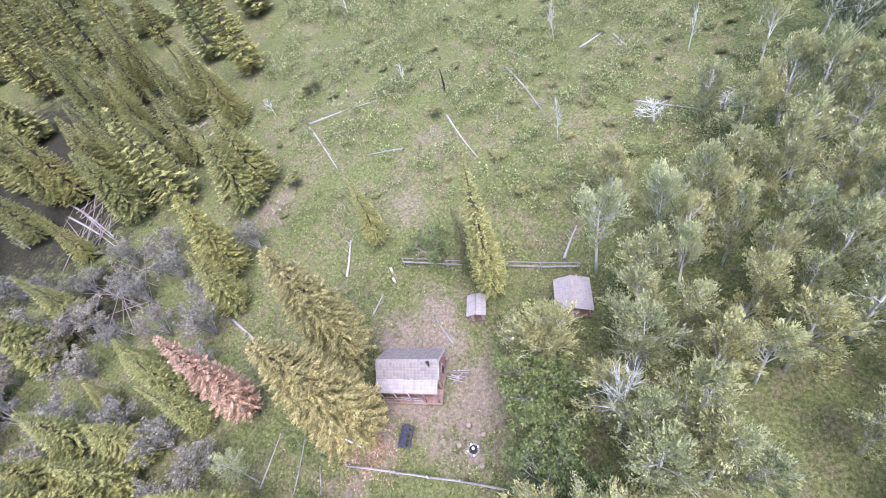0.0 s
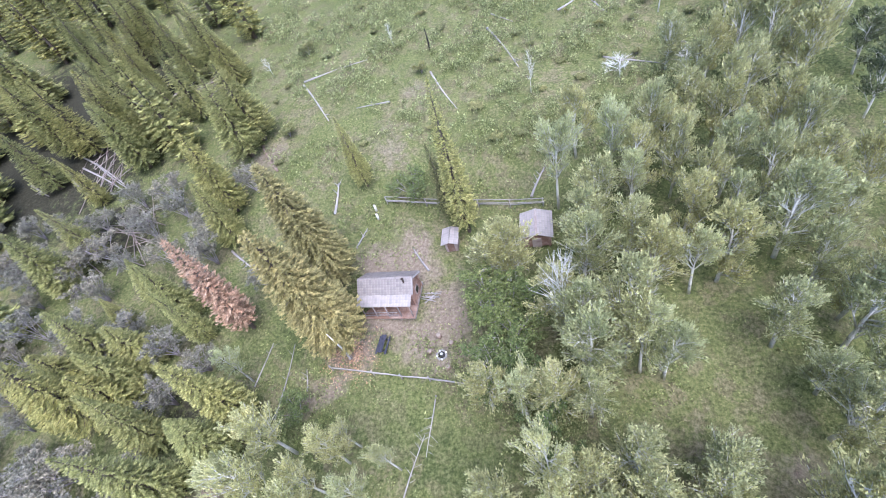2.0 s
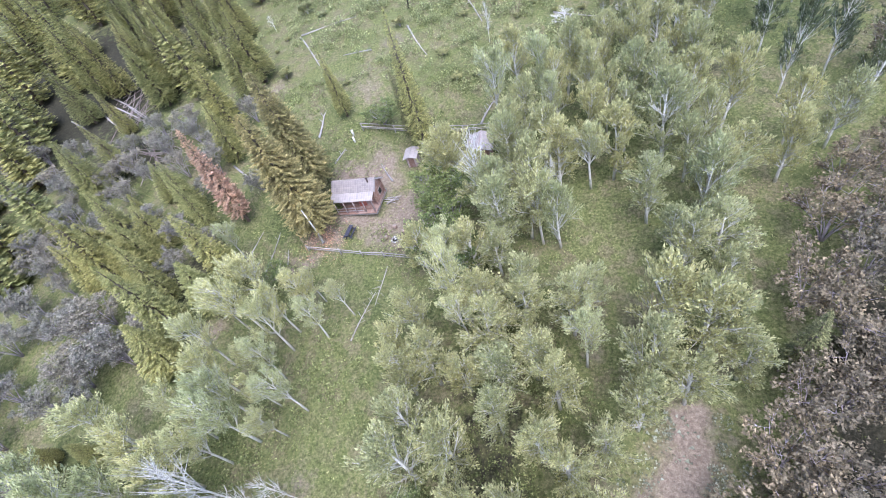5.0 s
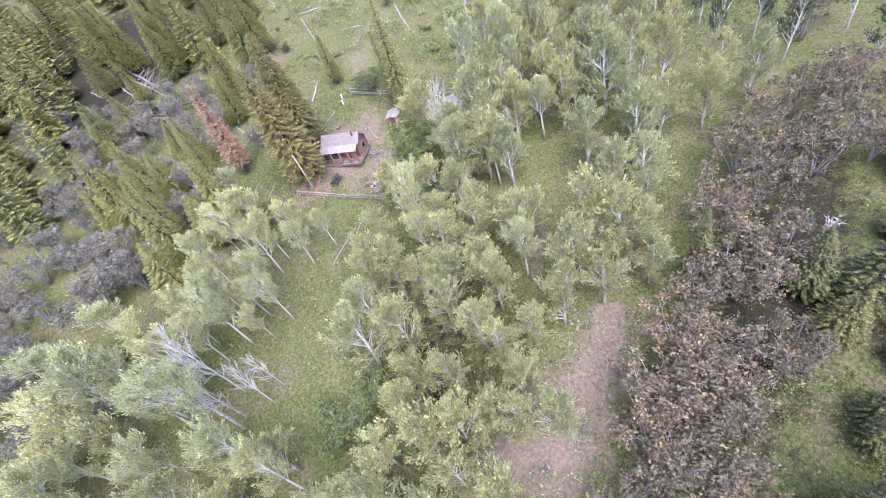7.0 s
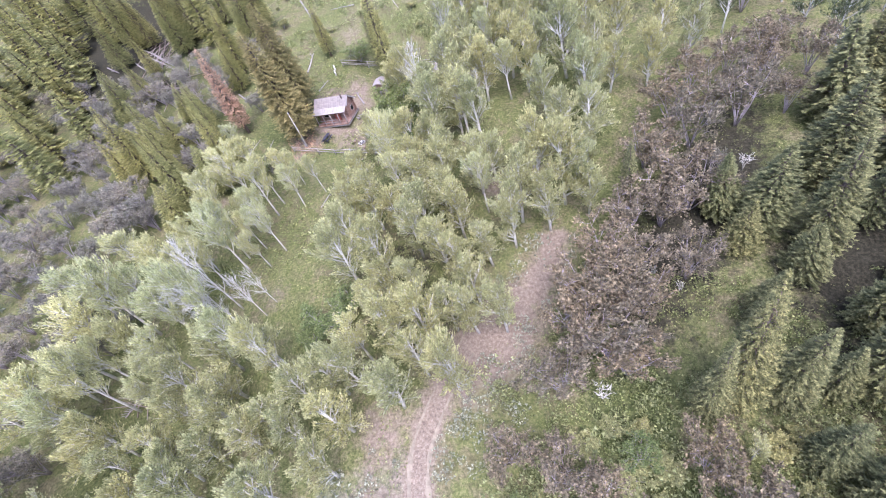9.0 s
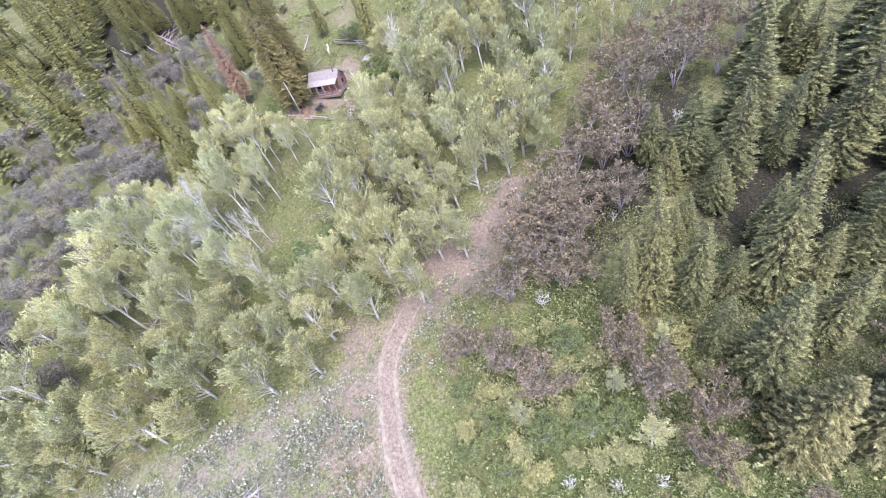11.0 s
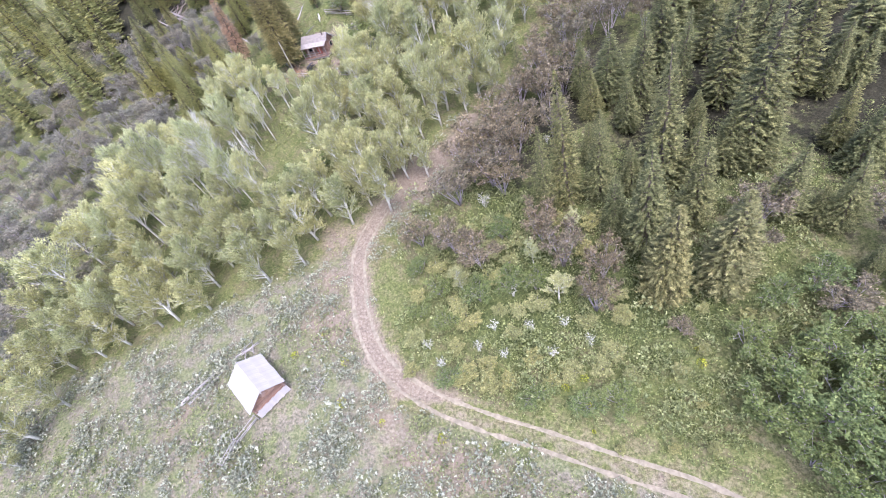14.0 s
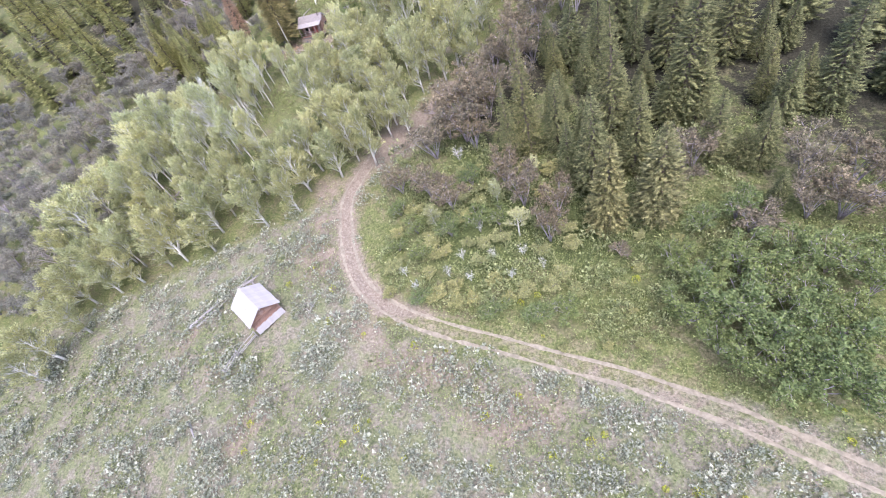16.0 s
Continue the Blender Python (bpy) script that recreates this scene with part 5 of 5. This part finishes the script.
def fallen_log(x0, y0, x1, y1, r=0.11, mat=None, label="fallen silvery dead trunk lying in the grass", branches=4, seed=1):
    a, b = Vector((x0, y0, float(lie(x0, y0)) + r * 0.8)), Vector((x1, y1, float(lie(x1, y1)) + r * 0.5))
    ob = thing("fallen_log", Matrix.Translation(a), label, "log", "fallen logs")
    g = np.random.default_rng(seed)
    d, L = (b - a), (b - a).length
    side = Vector((-d.y, d.x, 0)).normalized()
    pts = [(tuple(d * f + side * 0.12 * math.sin(3 * f + seed) * L * 0.2), r * (1 - 0.6 * f)) for f in (0, 0.2, 0.4, 0.6, 0.8, 1.0)]
    part("trunk", tube_mesh("trunk", [pts], mat or SILVER, 7), None, ob)
    for _ in range(branches):
        f = g.uniform(0.35, 0.95)
        s = side * g.choice([-1, 1]) * g.uniform(0.3, 0.8) + d.normalized() * g.uniform(0.2, 0.6) + Vector((0, 0, g.uniform(0.05, 0.5)))
        part("branch", tube_mesh("branch", [[(tuple(d * f), r * 0.35), (tuple(d * f + s * g.uniform(0.5, 1.1)), 0.008)]], mat or SILVER, 5), None, ob)
    return ob


for n, row in enumerate([(-19.74, 40.74, -11.51, 42.51), (-19.85, 40.05, -15.35, 33.24), (-8.23, 34.63, -12.23, 34.33), (-3.59, 38.39, -0.72, 32.52), (-13.68, 20.88, -13.41, 24.51), (-11.28, 17.18, -10.25, 19.25),
                         (-4.53, 14.93, -5.97, 17.37), (5.67, 21.33, 7.2, 24.15), (4.06, 48.43, 6.63, 46.47), (16.19, 49.21, 17.55, 45.75), (12.1, 47.6, 16.21, 50.89), (15.47, 37.73, 21.51, 34.89), (23.64, 38.26, 25.42, 36.68),
                         (3.34, 45.36, 6.42, 37.77), (-7.52, -45.38, -4.69, -41.81), (-3.14, -54.86, -1.56, -56.34), (-10.83, 6.73, -13.17, 9.67)]):
    fallen_log(*row, r=(0.12, 0.14, 0.1)[n % 3], seed=n, branches=(2, 4, 3)[n % 3])
fallen_log(-20.85, 27.05, -23.59, 31.38, 0.16, BARK_RED, "reddish fallen fir trunk lying at the forest edge", 5, 31)
fallen_log(-5.91, -3.88, -4.5, 0.9, 0.06, None, "bare fallen aspen with a spread of twigs", 12, 32)
fallen_log(-3.79, 3.69, -4.2, -0.6, 0.055, None, "bare fallen aspen with a spread of twigs", 10, 33)
for n, row in enumerate([(-49.16, 32.66, -39.94, 26.84), (-50.53, 34.63, -41.31, 28.91), (-56.36, 30.86, -52.29, 28.79), (-47.56, 33.06, -40.62, 28.22), (-50.07, 31.07, -44.14, 26.63), (-23.88, 17.68, -20.93, 15.13), (-20.16, -23.74, -21.28, -26.52)]):
    fallen_log(*row, r=0.13, seed=50 + n, branches=8)


def deadfall(x, y, n, reach, seed):
    """A tangle of thin grey poles where trees have come down."""
    ob = thing("deadfall", on(x, y), "tangle of fallen grey dead poles on the forest floor", "dead wood", "deadfall tangles")
    g = np.random.default_rng(seed)
    inv = ob.matrix_world.inverted()
    turn = g.uniform(0, 3.1)
    for k in range(n):
        an, L = turn + g.normal(0, 0.5), g.uniform(0.6, 1.0) * reach
        u, v = x + g.normal(0, reach * 0.28), y + g.normal(0, reach * 0.28)
        c, s = math.cos(an) * L / 2, math.sin(an) * L / 2
        z = 0.07 + 0.05 * (k % 5)
        log_between(ob, "pole", inv @ Vector((u - c, v - s, float(lie(u - c, v - s)) + z)), inv @ Vector((u + c, v + s, float(lie(u + c, v + s)) + z + g.uniform(0, 0.5))), 0.05, 0.02, BOARD, sides=5)
    return ob


for k, (u, v) in enumerate(((-46.25, 33.65), (-43.95, 43.25), (-37.62, 20.42), (-43.91, 29.11), (-40.51, 38.6), (-36.04, 44.44), (-35.7, 22.2))):
    deadfall(u, v, 12, 6.5, 70 + k)
deadfall(-20.89, -25.71, 9, 4.0, 79)
for k, row in enumerate(((-18.48, 4.58, -17.84, 8.24), (-16.32, 2.02, -15.86, 8.16), (-14.12, 4.22, -14.4, 6.0))):
    fallen_log(*row, r=0.07, seed=90 + k, branches=3)


def picnic_table():
    ob = thing("picnic_table", on(-8.1, 7.75, 0.0, -9.0) @ Matrix.Diagonal((0.6, 0.9, 0.95, 1)), "dark painted wooden picnic table with two benches", "picnic table")
    for k in range(5):
        part("table_plank", box(bmesh.new(), -0.3 + 0.15 * k, 0, 0.74, 0.14, 1.8, 0.04, None, 0.008), TABLE_PAINT, ob)
    for x in (-0.68, 0.68):
        part("bench", box(bmesh.new(), x, 0, 0.45, 0.26, 1.8, 0.04, None, 0.008), TABLE_PAINT, ob)
    for y in (-0.6, 0.6):
        part("crossbar", box(bmesh.new(), 0, y, 0.41, 1.6, 0.05, 0.09), TABLE_PAINT, ob)
        for s in (-1, 1):
            part("leg", box(bmesh.new(), 0.42 * s, y + 0.05, 0.36, 0.09, 0.05, 0.84, Matrix.Rotation(radians(-28 * s), 4, "Y")), TABLE_PAINT, ob)
    return ob


picnic_table()


def stone_mesh(name, r, seed, mat):
    bm = bmesh.new()
    bmesh.ops.create_icosphere(bm, subdivisions=2, radius=r)
    for v in bm.verts:
        v.co *= 1 + 0.35 * noise.noise(v.co * (1.6 / r) + Vector((seed * 7.1, 0, 0)))
        v.co.z *= 0.65
    me = bpy.data.meshes.new(name)
    bm.to_mesh(me)
    bm.free()
    me.materials.append(mat)
    return me


def fire_pit():
    ob = thing("fire_pit", on(-3.29, 6.89), "ring of pale stones round ash and charred wood", "fire pit")
    bm = bmesh.new()
    bmesh.ops.create_cone(bm, segments=18, radius1=0.34, radius2=0.26, depth=0.06, cap_ends=True, matrix=Matrix.Translation((0, 0, 0.04)))
    part("ash_bed", bm, CHAR, ob)
    bm = bmesh.new()
    bmesh.ops.create_cone(bm, segments=12, radius1=0.14, radius2=0.07, depth=0.1, cap_ends=True, matrix=Matrix.Translation((0, 0.08, 0.1)))
    part("ash_heap", bm, ASH, ob, "white wood ash")
    kinds = [stone_mesh("stone", 0.1, k, ASH if k == 1 else STONE) for k in range(3)]
    for k in range(13):
        s = part("stone", kinds[k % 3], None, ob)
        s.location = (0.4 * math.cos(k * 0.483), 0.4 * math.sin(k * 0.483), 0.06)
        s.rotation_euler = (0, 0, k * 1.3)
    return ob


fire_pit()
seat = thing("stump_seat", on(-3.53, 8.52), "sawn round of log used as a seat", "stump", "stump seats")
part("round", tube_mesh("round", [[((0, 0, -0.03), 0.22), ((0, 0, 0.36), 0.2)]], BARK_RED, 12), None, seat)
part("cut_face", tube_mesh("cut_face", [[((0, 0, 0.362), 0.19), ((0, 0, 0.37), 0.185)]], CUT_WOOD, 12), None, seat)
for x, y in ((-2.48, 7.84), (-4.27, 7.19), (-2.68, 5.79)):
    copy_thing(seat, on(x, y, 0, x * 40) @ Matrix.Diagonal((0.9, 0.9, 0.8, 1)))


def dead_pole(x, y, dx, dy, h):
    ob = thing("dead_pole", on(x, y), "bare white standing dead trunk leaning beside the fir", "dead tree")
    part("trunk", tube_mesh("trunk", [[((0, 0, -0.3), 0.1), ((dx * 0.5, dy * 0.5, h * 0.5), 0.075), ((dx, dy, h), 0.035)]], WHITE_BARK, 8), None, ob)
    for k in range(5):
        f, an = 0.4 + 0.12 * k, k * 2.3
        part("branch", tube_mesh("branch", [[((dx * f, dy * f, h * f), 0.02), ((dx * f + 0.5 * math.cos(an), dy * f + 0.5 * math.sin(an), h * f + 0.1), 0.006)]], SILVER, 4), None, ob)
    return ob


burnt = thing("burnt_stump", on(-3.61, 42.41), "slim charred black snag standing in the meadow", "snag")
part("trunk", tube_mesh("trunk", [[((0, 0, -0.2), 0.14), ((0.05, 0, 1.2), 0.1), ((0.02, 0.05, 2.6), 0.05)]], CHAR, 7), None, burnt)
dead_pole(-10.8, 6.95, 0.6, -0.9, 5.4)


post = thing("cut_post", on(-9.5, 21.2), "short pale sawn post standing in the grass", "post", "cut posts")
part("shaft", tube_mesh("shaft", [[((0, 0, -0.2), 0.13), ((0.03, 0, 0.75), 0.11)]], WHITE_BARK, 10), None, post)
part("cut_top", tube_mesh("cut_top", [[((0.03, 0, 0.752), 0.1), ((0.03, 0, 0.76), 0.098)]], CUT_WOOD, 10), None, post)
copy_thing(post, on(-9.27, 20.27, 0, 60))
copy_thing(post, on(-23.72, -3.38, 0, 20) @ Matrix.Diagonal((2.2, 2.2, 0.7, 1)))


def firewood():
    ob = thing("firewood", on(-4.28, 12.23), "loose heap of pale split branches beside the cabin", "firewood")
    g = np.random.default_rng(8)
    for k in range(9):
        an, L = g.uniform(-0.5, 0.9), g.uniform(0.7, 2.2)
        x, y = g.uniform(-0.4, 0.5), g.uniform(-0.7, 0.8)
        c, s = math.cos(an) * L / 2, math.sin(an) * L / 2
        log_between(ob, "stick", (x - c, y - s, 0.06 + 0.03 * k), (x + c, y + s, 0.08 + 0.03 * k), 0.05, 0.035, SILVER)
    return ob


firewood()


def pole_heap(x, y, turn, n, seed):
    ob = thing("pole_heap", on(x, y, 0, turn), "heap of old grey poles lying in the sagebrush", "poles", "pole heaps")
    g = np.random.default_rng(seed)
    for k in range(n):
        an, L = g.normal(0, 0.35) + (1.5 if k % 3 == 0 else 0), g.uniform(1.0, 2.4)
        c, s = math.cos(an) * L / 2, math.sin(an) * L / 2
        u, v = g.normal(0, 0.3), g.normal(0, 0.4)
        log_between(ob, "pole", (u - c, v - s, 0.06 + 0.03 * k), (u + c, v + s, 0.08 + 0.03 * k), 0.05, 0.04, SILVER)
    return ob


pole_heap(-1.99, -39.81, 40, 9, 3)
pole_heap(6.38, -43.10, 5, 4, 4)
fallen_log(-7.35, -45.33, -4.78, -42.05, 0.2, None, "long grey weathered log lying in the sagebrush", 5, 120)
fallen_log(-6.52, -45.27, -4.03, -41.80, 0.12, None, "grey weathered pole lying against a log", 3, 121)
